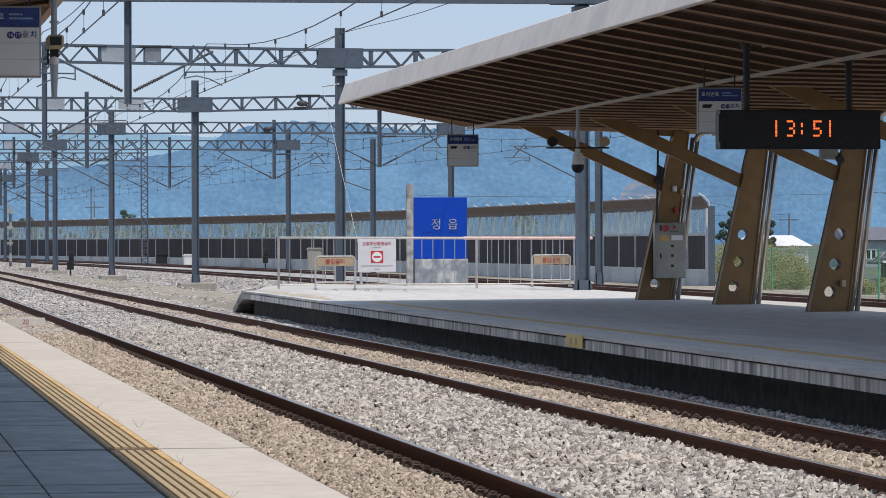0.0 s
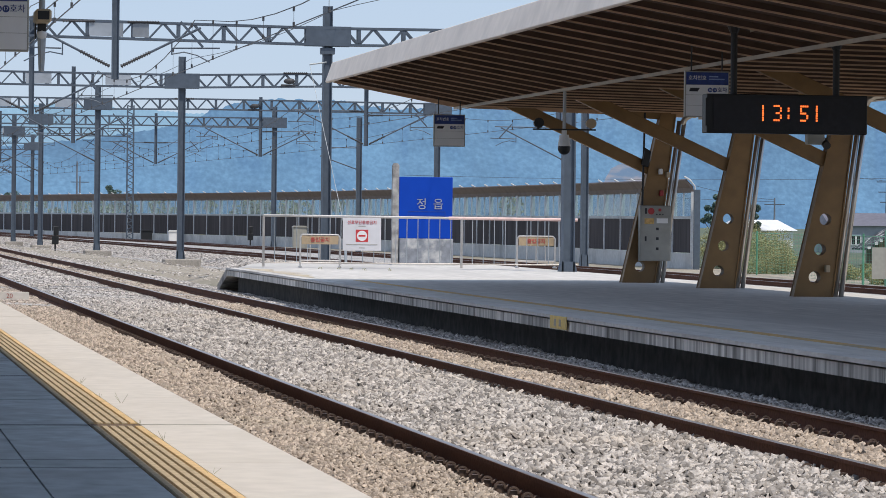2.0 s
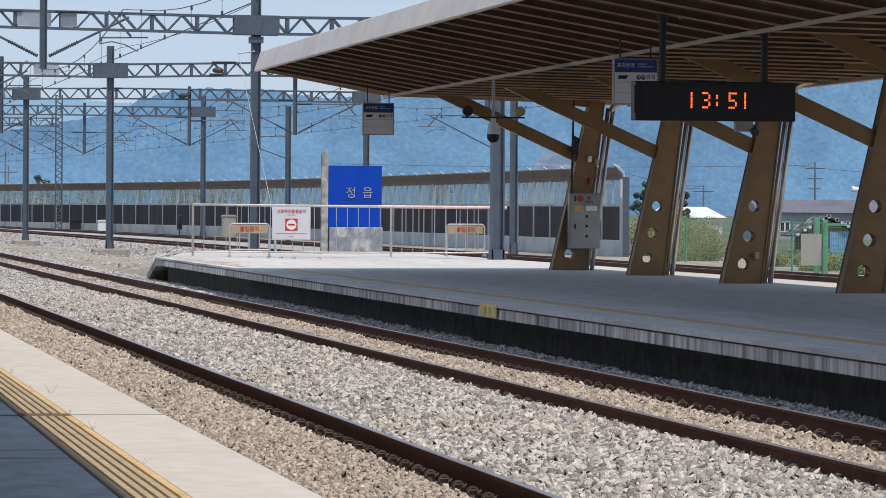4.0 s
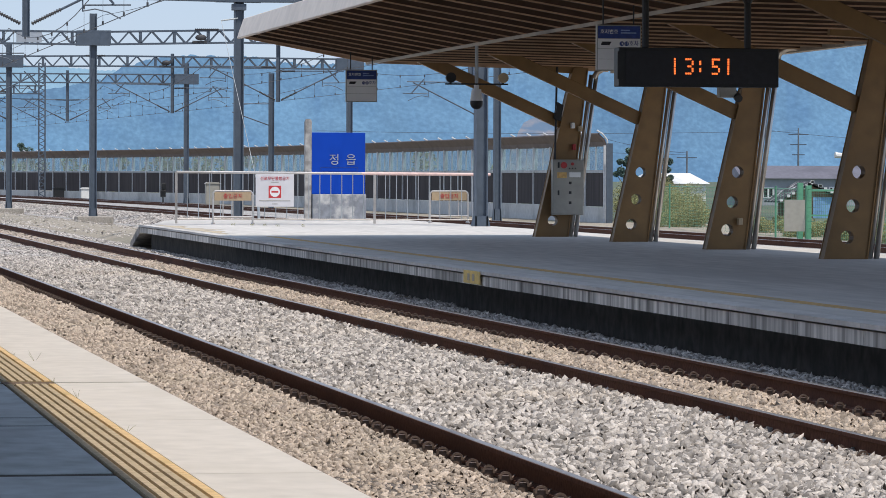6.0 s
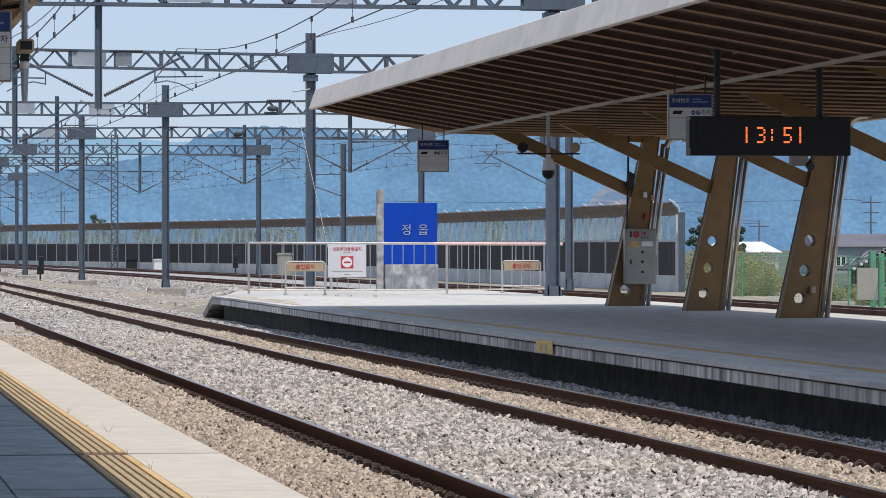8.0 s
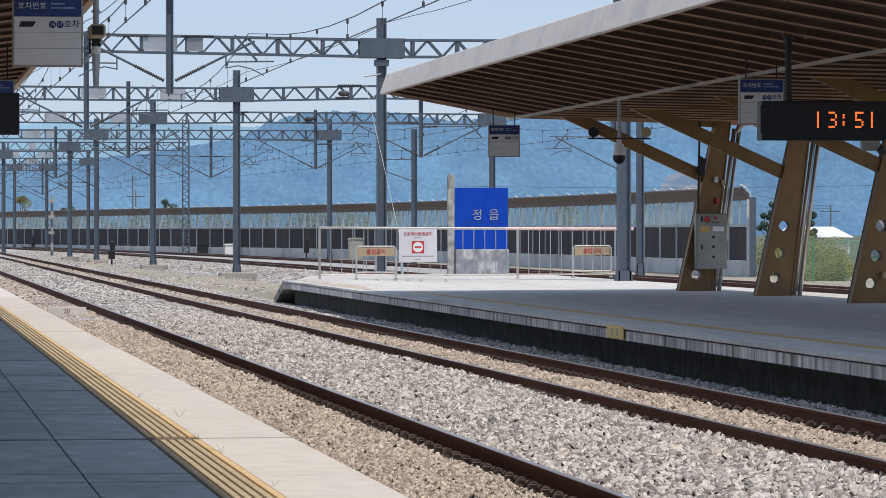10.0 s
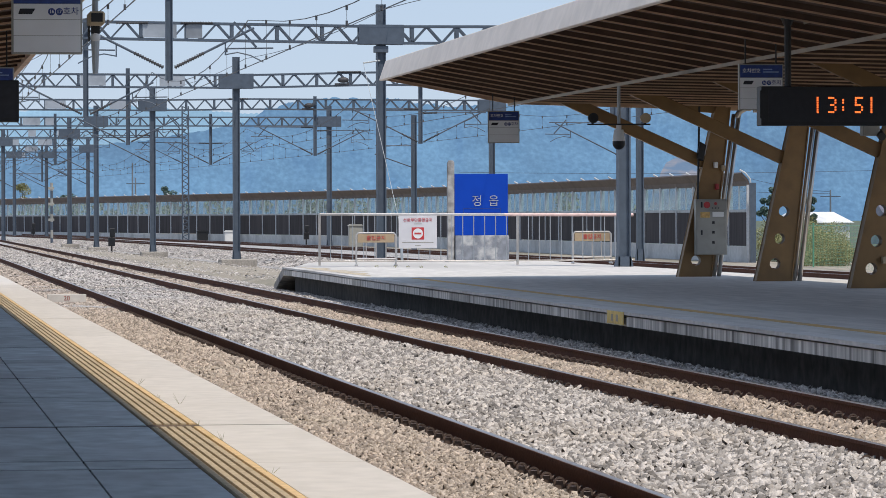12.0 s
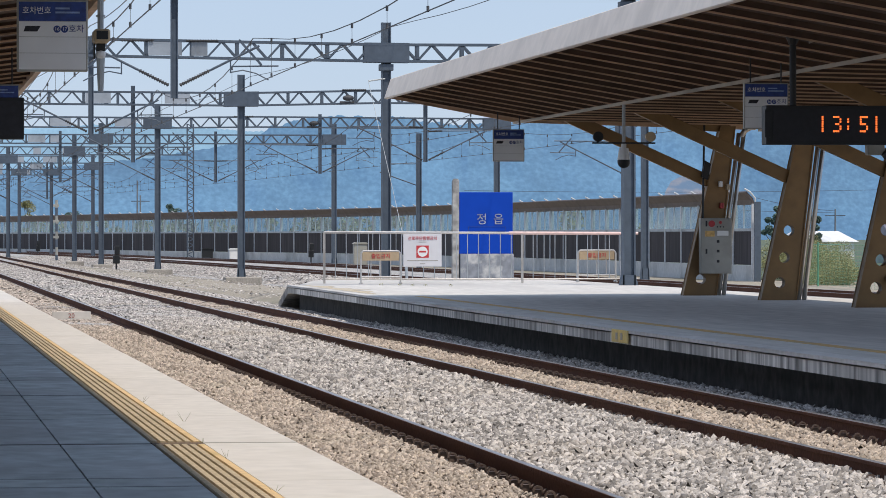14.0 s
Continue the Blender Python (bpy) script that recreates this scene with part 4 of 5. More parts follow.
for y, x in ((148.0, 11.3), (148.0, 8.9), (197.0, 22.6), (242.0, 21.0)):
    bm = bmnew()
    insulator(bm, (x - 0.6, y - 0.3, 9.06), (x + 0.6, y - 0.3, 9.07), 12, 0.06)
    tagged(link("line_insulator", bm, INSUL), "long ribbed insulator lying on a lattice beam", "insulator", group="beam insulators")


for x, y in ((22.3, 196.7), (25.3, 241.7)):
    bm = bmnew()
    bmesh.ops.create_uvsphere(bm, u_segments=14, v_segments=8, radius=0.2)
    bmesh.ops.scale(bm, vec=(1.45, 0.8, 0.75), verts=bm.verts[:])
    for v in bm.verts:
        v.co += Vector((x, y, BEAM0 + 0.3))
    box(bm, x - 0.42, y - 0.05, BEAM0 + 0.05, x + 0.3, y + 0.05, BEAM0 + 0.14)
    tagged(link("beam_lamp", bm, INSUL), "dark oval lamp fixed on a lattice beam", "lamp", group="lamps on the beams")


# ---- hanging boards and displays ----
def car_sign(x, y):
    """A hanging board with a blue heading and white rows, 0.69 m wide."""
    s = thing("platform_sign", "hanging car number board, blue heading on white", "sign", (x, y, 3.48), group="hanging car number boards")
    bm = bmnew()
    box(bm, -0.35, -0.04, 0, 0.35, 0.04, 0.71)
    part("frame", bm, GREY_BOX, s, bevel=0.008)
    bm = bmnew()
    box(bm, -0.33, -0.046, 0.50, 0.33, -0.041, 0.69)
    part("heading", bm, NAVY, s, "navy heading panel")
    for z0, z1 in ((0.345, 0.495), (0.185, 0.34), (0.02, 0.18)):
        bm = bmnew()
        box(bm, -0.33, -0.046, z0, 0.33, -0.041, z1)
        part("row_panel", bm, WHITE, s, "white row panel")
    letters("호차번호", 0.078, WHITE, s, pose(-0.155, -0.05, 0.60, 90), "heading_text")
    for z, w in ((0.625, 0.14), (0.585, 0.24)):
        bm = bmnew()
        box(bm, 0.03, -0.049, z - 0.009, 0.03 + w, -0.046, z + 0.009)
        part("small_print", bm, TINT, s)
    bm = bmnew()
    prism(bm, [(-0.285, 0.395), (-0.15, 0.395), (-0.115, 0.45), (-0.265, 0.45)], -0.049, -0.046)
    part("emblem", bm, INK, s, "slanted black emblem")
    for dx in (0.045, 0.12):
        bm = bmnew()
        tube(bm, (dx, -0.049, 0.42), (dx, -0.046, 0.42), 0.036, 16)
        part("number_disc", bm, NAVY, s)
    letters("16", 0.05, WHITE, s, pose(0.045, -0.0515, 0.42, 90), "disc_number")
    letters("17", 0.05, WHITE, s, pose(0.12, -0.0515, 0.42, 90), "disc_number")
    letters("호차", 0.085, NAVY, s, pose(0.235, -0.05, 0.42, 90), "row_text")
    for dx in (-0.24, 0.24):
        bm = bmnew()
        tube(bm, (dx, 0, 0.70), (dx, 0, 1.38), 0.012, 6)
        part("hanger", bm, BLACK, s)
    return s


TINT = mat("pale blue print", (0.25, 0.35, 0.55), 0.6, bump=0)
board = car_sign(13.42, 87.0)
for x, y in ((13.25, 60.0), (1.55, 39.7), (1.56, 62.0)):
    copy_thing(board, pose(x, y, 3.48))

DIGITS = {"1": ("00100", "00100", "00100", "00100", "00100", "00100", "00100"), "3": ("01110", "00001", "00001", "00110", "00001", "00001", "01110"),
          "5": ("01111", "01000", "01000", "01110", "00001", "00001", "01110"), ":": ("000", "010", "010", "000", "010", "010", "000")}


def display(x, y, width, lit):
    d = thing("led_display", "black hanging LED board showing the time" if lit else "black hanging LED board seen in shade", "display", (x, y, 3.15), group="hanging LED boards")
    bm = bmnew()
    box(bm, -width / 2, -0.16, 0, width / 2, 0.16, 0.56)
    part("housing", bm, BLACK, d, bevel=0.01)
    bm = bmnew()
    box(bm, -width / 2 + 0.1, -0.168, 0.05, width / 2 - 0.04, -0.162, 0.51)
    part("screen", bm, INK, d)
    bm = bmnew()
    box(bm, -width / 2 - 0.02, -0.17, 0.10, -width / 2 + 0.07, -0.1, 0.5)
    part("side_cover", bm, BLACK, d)
    if lit:
        for ch, centre_x in zip("13:51", (-0.36, -0.16, 0.015, 0.23, 0.43)):
            rows_ = DIGITS[ch]
            bm = bmnew()
            for r, line in enumerate(rows_):
                for c, on in enumerate(line):
                    if on == "1":
                        a, z = centre_x + (c - (len(line) - 1) / 2) * 0.031, 0.395 - r * 0.034
                        box(bm, a - 0.0125, -0.172, z - 0.0125, a + 0.0125, -0.169, z + 0.0125)
            part("digit", bm, LED_RED, d, "glowing amber digit")
    for dx, top in ((-width * 0.32, 1.58), (width * 0.32, 1.36)):
        bm = bmnew()
        tube(bm, (dx, 0, 0.55), (dx, 0, top - 0.14), 0.05, 10)
        tube(bm, (dx, 0, top - 0.14), (dx, 0, top), 0.06, 10, 0.12)
        part("hanger", bm, BLACK, d, smooth=False)
    return d


display(13.52, 56.0, 2.36, True)
display(0.56, 54.0, 2.33, False)

# ---- cameras and lights ----
cctv = thing("security_camera", "pale security camera on a drop pole under the canopy", "camera", (2.145, 42.0, 3.35))
bm = bmnew()
tube(bm, (0, 0, 0.02), (0, 0, 0.45), 0.030, 10, 0.05)
part("sleeve", bm, PALE_STEEL, cctv, smooth=False)
bm = bmnew()
tube(bm, (0, 0, 0.45), (0, 0, 1.25), 0.033, 10)
tube(bm, (0, 0, 0.80), (0, 0, 0.82), 0.05, 10)
tube(bm, (0, 0, 1.0), (0, 0, 1.02), 0.05, 10)
part("drop_pole", bm, PALE_STEEL, cctv)
bm = bmnew()
box(bm, -0.085, -0.35, 0.52, 0.085, 0.1, 0.66)
part("housing", bm, CREAM, cctv, "cream camera housing", bevel=0.02)
bm = bmnew()
box(bm, -0.06, -0.356, 0.55, 0.06, -0.35, 0.64)
part("lens_window", bm, BLACK, cctv)
bm = bmnew()
box(bm, -0.045, -0.06, 0.44, 0.045, 0.05, 0.52)
box(bm, -0.075, -0.03, 0.36, -0.055, 0.03, 0.52)
part("swivel", bm, BLACK, cctv)
bm = bmnew()
bmesh.ops.create_uvsphere(bm, u_segments=14, v_segments=8, radius=0.055)
bmesh.ops.translate(bm, verts=bm.verts[:], vec=(0.0, -0.02, 0.41))
part("sensor_ball", bm, WHITE, cctv, "white round sensor", smooth=True)

dome = thing("dome_camera", "white and black dome camera with two floodlights hung from the roof", "camera", (13.85, 75.3, 3.08))
bm = bmnew()
tube(bm, (0, 0, 0.55), (0, 0, 1.29), 0.035, 10)
part("drop_pole", bm, PALE_STEEL, dome)
bm = bmnew()
box(bm, -0.61, -0.035, 0.525, 0.61, 0.035, 0.555)
part("cross_bar", bm, BLACK, dome)
bm = bmnew()
tube(bm, (0, 0, 0.22), (0, 0, 0.44), 0.125, 16, 0.09)
tube(bm, (0, 0, 0.44), (0, 0, 0.525), 0.05, 12)
part("shroud", bm, WHITE, dome)
bm = bmnew()
bmesh.ops.create_uvsphere(bm, u_segments=16, v_segments=10, radius=0.125)
bmesh.ops.translate(bm, verts=bm.verts[:], vec=(0, 0, 0.18))
part("dome", bm, BLACK, dome, "smoked black dome", smooth=True)
for dx, mm in ((-0.51, BLACK), (0.51, CREAM)):
    bm = bmnew()
    tube(bm, (dx, -0.1, 0.66), (dx, 0.1, 0.66), 0.10, 14, 0.08)
    part("floodlight", bm, mm, dome)
    bm = bmnew()
    box(bm, dx - 0.02, -0.02, 0.555, dx + 0.02, 0.02, 0.58)
    part("bracket", bm, BLACK, dome)

eye_box = thing("security_camera", "pale boxed camera hung between canopy columns", "camera", (18.0, 72.0, 3.25))
bm = bmnew()
box(bm, -0.2, -0.12, 0.08, 0.12, 0.12, 0.34)
part("housing", bm, GREY_BOX, eye_box, bevel=0.015)
bm = bmnew()
tube(bm, (0.14, -0.2, 0.06), (0.14, 0.12, 0.16), 0.075, 12)
part("lens_barrel", bm, BLACK, eye_box, "black lens barrel")
bm = bmnew()
tube(bm, (-0.04, 0, 0.34), (-0.04, 0, 1.2), 0.025, 8)
part("drop_pole", bm, BLACK, eye_box)

# ---- the end of the far platform ----
railing = thing("railing", "steel platform-end railing with sun-bleached top pipe", "railing", (0, 113.0, PZ))
for xa, xb, mm in ((12.12, 16.9, STAINLESS), (16.9, 17.45, STAINLESS), (17.45, 21.2, PINK)):
    bm = bmnew()
    tube(bm, (xa, 0, 1.46 - 0.0044 * (xa - 12.12)), (xb, 0, 1.46 - 0.0044 * (xb - 12.12)), 0.045 if mm is PINK else 0.035, 10)
    part("top_pipe", bm, mm, railing, "bleached red and white pipe" if mm is PINK else "bright steel pipe", smooth=False)
bm = bmnew()
tube(bm, (12.12, 0, 0.12), (21.2, 0, 0.12), 0.02, 6)
part("lower_rail", bm, STAINLESS, railing)
x = 12.12
k = 0
while x < 21.2:
    bm = bmnew()
    if k % 18 == 0:
        box(bm, x - 0.032, -0.032, 0, x + 0.032, 0.032, 1.46)
        part("post", bm, STAINLESS, railing)
    else:
        tube(bm, (x, 0, 0.12), (x, 0, 1.44), 0.012, 6)
        part("baluster", bm, PALE_STEEL, railing)
    x += 0.317
    k += 1

# white dimmed towards lilac: the slight shade on the notice is in the colour
NOTICE = mat("shaded white sheet", (0.66, 0.65, 0.67), 0.6, fine=3, vary=0.05, bump=0, stain=(0.58, 0.57, 0.59))
notice = thing("warning_sign", "white no-trespassing notice in red on a railing", "sign", (14.935, 112.95, 0.96))
bm = bmnew()
box(bm, -0.55, -0.015, 0, 0.55, 0.015, 0.94)
part("panel", bm, NOTICE, notice)
letters("선로무단통행금지", 0.115, RED, notice, pose(0, -0.02, 0.80, 90), "headline")
bm = bmnew()
box(bm, -0.18, -0.019, 0.25, 0.18, -0.016, 0.60)
part("emblem", bm, RED, notice, bevel=0.001)
bm = bmnew()
tube(bm, (0, -0.023, 0.425), (0, -0.02, 0.425), 0.145, 24)
part("disc", bm, WHITE, notice)
bm = bmnew()
box(bm, -0.10, -0.027, 0.40, 0.10, -0.024, 0.45)
part("no_entry_bar", bm, RED, notice)
for z, w, h in ((0.70, 0.22, 0.02), (0.17, 0.9, 0.022), (0.08, 0.16, 0.02)):
    bm = bmnew()
    box(bm, -w / 2, -0.019, z - h / 2, w / 2, -0.016, z + h / 2)
    part("small_print", bm, GREY_BOX, notice)


BOARD = mat("faded tan board", (0.43, 0.32, 0.20), 0.65, fine=6, vary=0.1, bump=0.02)


def barrier(x, y):
    b_ = thing("barrier", "low steel barrier with cream no-entry board", "barrier", (x, y, PZ), group="no-entry barriers")
    for name, p, q in (("leg", (-0.56, 0, 0), (-0.56, 0, 0.86)), ("leg", (0.56, 0, 0), (0.56, 0, 0.86)), ("top_pipe", (-0.5, 0, 0.93), (0.5, 0, 0.93)), ("lower_pipe", (-0.56, 0, 0.2), (0.56, 0, 0.2)),
                       ("corner", (-0.56, 0, 0.86), (-0.5, 0, 0.93)), ("corner", (0.56, 0, 0.86), (0.5, 0, 0.93)), ("foot", (-0.56, -0.25, 0.02), (-0.56, 0.25, 0.02)), ("foot", (0.56, -0.25, 0.02), (0.56, 0.25, 0.02))):
        bm = bmnew()
        tube(bm, p, q, 0.026, 8)
        part(name, bm, STAINLESS, b_)
    for dx in (-0.28, 0.0, 0.28):
        bm = bmnew()
        tube(bm, (dx, 0, 0.2), (dx, 0, 0.66), 0.016, 6)
        part("baluster", bm, STAINLESS, b_)
    bm = bmnew()
    box(bm, -0.52, -0.02, 0.66, 0.52, 0.02, 0.90)
    part("board", bm, BOARD, b_, "faded tan painted board")
    letters("출입금지", 0.15, RED, b_, pose(0, -0.026, 0.78, 90), "board_text")
    return b_


low_barrier = barrier(13.57, 111.6)
copy_thing(low_barrier, pose(20.35, 115.0, PZ))

name_board = thing("station_sign", "blue station name board on a peeling concrete block", "station sign", (17.8, 120.0, PZ))
bm = bmnew()
box(bm, -0.82, -0.12, 0.81, 0.82, 0.12, 2.68)
part("panel", bm, BLUE, name_board, bevel=0.01)
PEEL = mat("peeling grey and white paint", (0.24, 0.255, 0.285), 0.85, fine=6, vary=0.2, big=2.6, stain=(0.62, 0.61, 0.59))
bm = bmnew()
box(bm, -0.80, -0.2, 0.06, 0.84, 0.2, 0.808)
part("block", bm, PEEL, name_board, "grey concrete block with peeling white paint", bevel=0.015)
bm = bmnew()
box(bm, -1.05, -0.4, -0.02, 0.95, 0.4, 0.06)
part("plinth", bm, WALL_BASE, name_board)
bm = bmnew()
prism(bm, [(-1.03, 0.06), (-0.83, 0.06), (-0.82, 3.02), (-0.86, 3.09), (-0.98, 3.09), (-1.02, 3.0)], -0.12, 0.12)
part("side_post", bm, mat("lichened concrete post", (0.36, 0.35, 0.34), 0.95, fine=6, vary=0.35, big=1.6, stain=(0.09, 0.088, 0.085)), name_board, "weathered concrete post", bevel=0.01)
LETTER = mat("tarnished letter metal", (0.42, 0.44, 0.47), 0.45, 0.3, fine=12, vary=0.35, big=5.0, stain=(0.2, 0.21, 0.24))
for dx, ch in ((-0.13, "정"), (0.38, "읍")):
    letters(ch, 0.36, LETTER, name_board, pose(dx, -0.13, 1.84, 90), "letter", "raised tarnished silver letter")
bm = bmnew()
for z in (1.62, 1.49):
    box(bm, -0.55, -0.126, z, 0.60, -0.122, z + 0.014)
for x in (-0.55, 0.586):
    box(bm, x, -0.126, 1.504, x + 0.014, -0.122, 1.62)
part("outline", bm, NAVY, name_board)

control = thing("control_box", "grey enamel control cabinet fixed to a canopy column", "cabinet", (18.46, 88.92, 0.98))
bm = bmnew()
box(bm, -0.36, -0.14, 0, 0.36, 0.08, 1.26)
part("body", bm, GREY_BOX, control, bevel=0.012)
bm = bmnew()
box(bm, -0.33, -0.152, 0.03, 0.33, -0.142, 1.0)
part("door", bm, GREY_BOX, control, bevel=0.003)
bm = bmnew()
box(bm, -0.33, -0.152, 1.03, 0.33, -0.142, 1.23)
part("bell_panel", bm, GREY_BOX, control, bevel=0.003)
for dx, z, r, mm in ((-0.11, 1.13, 0.075, RED), (0.09, 1.16, 0.035, RED), (0.02, 1.06, 0.015, INK), (0.09, 1.06, 0.015, INK), (0.16, 1.06, 0.015, INK)):
    bm = bmnew()
    tube(bm, (dx, -0.175, z), (dx, -0.152, z), r, 14)
    part("button", bm, mm, control)
for x0, z0, x1, z1, mm in ((-0.26, 0.84, -0.04, 0.97, LINE), (0.02, 0.86, 0.28, 0.97, WHITE), (-0.25, 1.07, -0.21, 1.20, INK), (-0.25, 0.45, -0.21, 0.56, INK), (0.01, 0.70, 0.07, 0.76, INK), (0.01, 0.48, 0.07, 0.54, INK), (0.01, 0.25, 0.07, 0.31, INK)):
    bm = bmnew()
    box(bm, x0, -0.158, z0, x1, -0.152, z1)
    part("plate", bm, mm, control)

for x, y, z, mm, nm, lab in ((18.27, 88.98, 3.17, BLACK, "loudspeaker", "slim black loudspeaker on a bronze column"), (18.60, 88.98, 2.95, WHITE, "junction_box", "small white junction box on a bronze column"), (18.77, 88.98, 2.88, CREAM, "junction_box", "small cream junction box on a bronze column"), (18.63, 89.0, 2.46, RED, "call_plate", "small red plate on a bronze column"), (18.62, 73.55, 0.95, CREAM, "junction_box", "small cream socket box low on a column")):
    bm = bmnew()
    if nm == "loudspeaker":
        prism(bm, [(-0.11, 0.0), (0.03, -0.06), (0.1, 0.3), (-0.04, 0.38)], -0.08, 0.1)
    else:
        box(bm, -0.04, -0.06, 0, 0.04, 0.1, 0.13)
    ob = link(nm, bm, mm, bevel=0.008)
    ob.location = (x, y, z)
    tagged(ob, lab, nm.replace("_", " "))
bm = bmnew()
sweep(bm, [(18.19, 89.0, 2.2), (18.21, 89.0, 3.3), (18.23, 89.0, 4.35)], 0.025, 8)
tagged(link("conduit", bm, BLACK), "dark conduit rising beside a canopy column", "conduit")
bm = bmnew()
pts = [(13.0 + 0.9 * f, 56.0, 4.62 + 0.04 * math.sin(f * 6) + 0.10 * f) for f in np.linspace(0, 1, 9)]
sweep(bm, pts, 0.02, 6)
tagged(link("conduit", bm, TRIM), "flexible grey conduit under the soffit", "conduit")

# ---- trackside things ----
stop_board = thing("stop_marker", "flat pale stop board lettered 20 between the rails", "marker", (4.24, 97.0, -0.2))
bm = bmnew()
box(bm, -0.47, -0.05, 0, 0.47, 0.05, 0.21)
part("slab", bm, COPING, stop_board, bevel=0.01)
letters("20", 0.16, mat("faded red number", (0.36, 0.14, 0.11), 0.8), stop_board, pose(0.0, -0.055, 0.11, 90), "number")


def dwarf_signal(x, y, z, h=1.0):
    s = thing("dwarf_signal", "black dwarf shunting signal on a short post", "signal", (x, y, z), group="dwarf signals")
    bm = bmnew()
    tube(bm, (0, 0, 0), (0, 0, h * 0.5), 0.06, 8)
    part("post", bm, BLACK, s)
    bm = bmnew()
    for k in range(2):
        box(bm, -0.22 + 0.1 * k, -0.15, h * (0.4 + 0.4 * k), 0.22, 0.15, h * (0.78 + 0.4 * k))
    part("head", bm, BLACK, s, bevel=0.03)
    for k in range(3):
        bm = bmnew()
        tube(bm, (0.0, -0.24, h * (0.5 + 0.25 * k)), (0.0, -0.15, h * (0.5 + 0.25 * k)), 0.09, 10, 0.07)
        part("hood", bm, BLACK, s)
    return s


signal = dwarf_signal(34.6, 333.0, -0.6, 1.5)
copy_thing(signal, pose(14.4, 262.0, -0.6))
copy_thing(signal, pose(15.8, 446.0, -0.5))


def cabinet(x, y, z, w, h, mm, label):
    c = thing("trackside_cabinet", label, "cabinet", (x, y, z), group="trackside cabinets")
    bm = bmnew()
    box(bm, -w / 2, -w / 3, 0, w / 2, w / 3, h)
    part("body", bm, mm, c, bevel=0.03)
    bm = bmnew()
    prism(bm, [(-w / 2 - 0.08, h), (w / 2 + 0.08, h), (w / 2 - 0.1, h + 0.14), (-w / 2 + 0.1, h + 0.14)], -w / 3 - 0.08, w / 3 + 0.08)
    part("lid", bm, mm, c)
    bm = bmnew()
    box(bm, -w / 2 + 0.08, -w / 3 - 0.02, 0.1, w / 2 - 0.08, -w / 3 - 0.002, h - 0.08)
    part("door", bm, mm, c)


cabinet(28.6, 368.0, -0.6, 1.0, 1.15, BLACK, "dark trackside relay cabinet before the sound wall")
cabinet(30.3, 359.0, -0.6, 0.8, 1.15, WHITE, "white trackside cabinet before the sound wall")
cabinet(37.0, 318.0, -0.6, 1.1, 1.75, GREY_BOX, "pale grey trackside cabinet beside a far track")
marker = thing("marker_post", "slim post with yellow and blue plates by the far wall", "marker", (35.4, 170.0, -0.5))
for name, x0, z0, x1, z1, mm in (("post", -0.03, 0, 0.03, 1.9, PALE_STEEL), ("plate", -0.14, 1.6, 0.14, 1.95, LINE), ("plate", -0.09, 0.9, 0.09, 1.45, BLUE)):
    bm = bmnew()
    box(bm, x0, -0.03 if mm is PALE_STEEL else -0.05, z0, x1, 0.03 if mm is PALE_STEEL else -0.032, z1)
    part(name, bm, mm, marker)
for x, y, w in ((17.0, 197.0, 1.9), (15.8, 242.0, 1.7), (14.48, 283.0, 1.5), (14.15, 318.0, 1.5)):
    bm = bmnew()
    box(bm, x - w / 2 + 0.1, y - 0.9, -0.62, x + w / 2, y + 0.9, -0.20)
    tagged(link("post_footing", bm, SLEEPER, bevel=0.04), "weathered concrete footing under a gantry post", "footing", group="gantry footings")


def tall_post(x, y, h, w, label):
    p_ = thing("line_post", label, "post", (x, y, -0.6), group="single line posts")
    bm = bmnew()
    for sx in (-1, 1):
        box(bm, sx * w / 2 - 0.02, -w / 2, 0, sx * w / 2 + 0.02, w / 2, h)
    box(bm, -w / 2 + 0.02, -0.03, 0, w / 2 - 0.02, 0.03, h)
    part("post", bm, STEEL, p_)
    bm = bmnew()
    tube(bm, (0, 0, h * 0.62), (-2.6, 0, h * 0.72), 0.04, 6)
    tube(bm, (0, 0, h * 0.78), (-2.6, 0, h * 0.78), 0.035, 6)
    part("arm", bm, STEEL, p_)


tall_post(34.4, 262.0, 9.2, 0.31, "blue-grey steel line post beside the far tracks")
banded = thing("banded_post", "slim post banded in white and grey beside the track", "post", (14.3, 357.0, -0.6))
for k in range(8):
    bm = bmnew()
    tube(bm, (0, 0, 0.7 * k), (0, 0, 0.7 * k + 0.7), 0.12, 8)
    part("band", bm, GREY_BOX if k % 2 else STEEL, banded)
    if k in (3, 5, 7):
        bm = bmnew()
        box(bm, -0.3, -0.12, 0.7 * k + 0.1, 0.22, 0.12, 0.7 * k + 0.32)
        part("bracket", bm, GREY_BOX, banded)

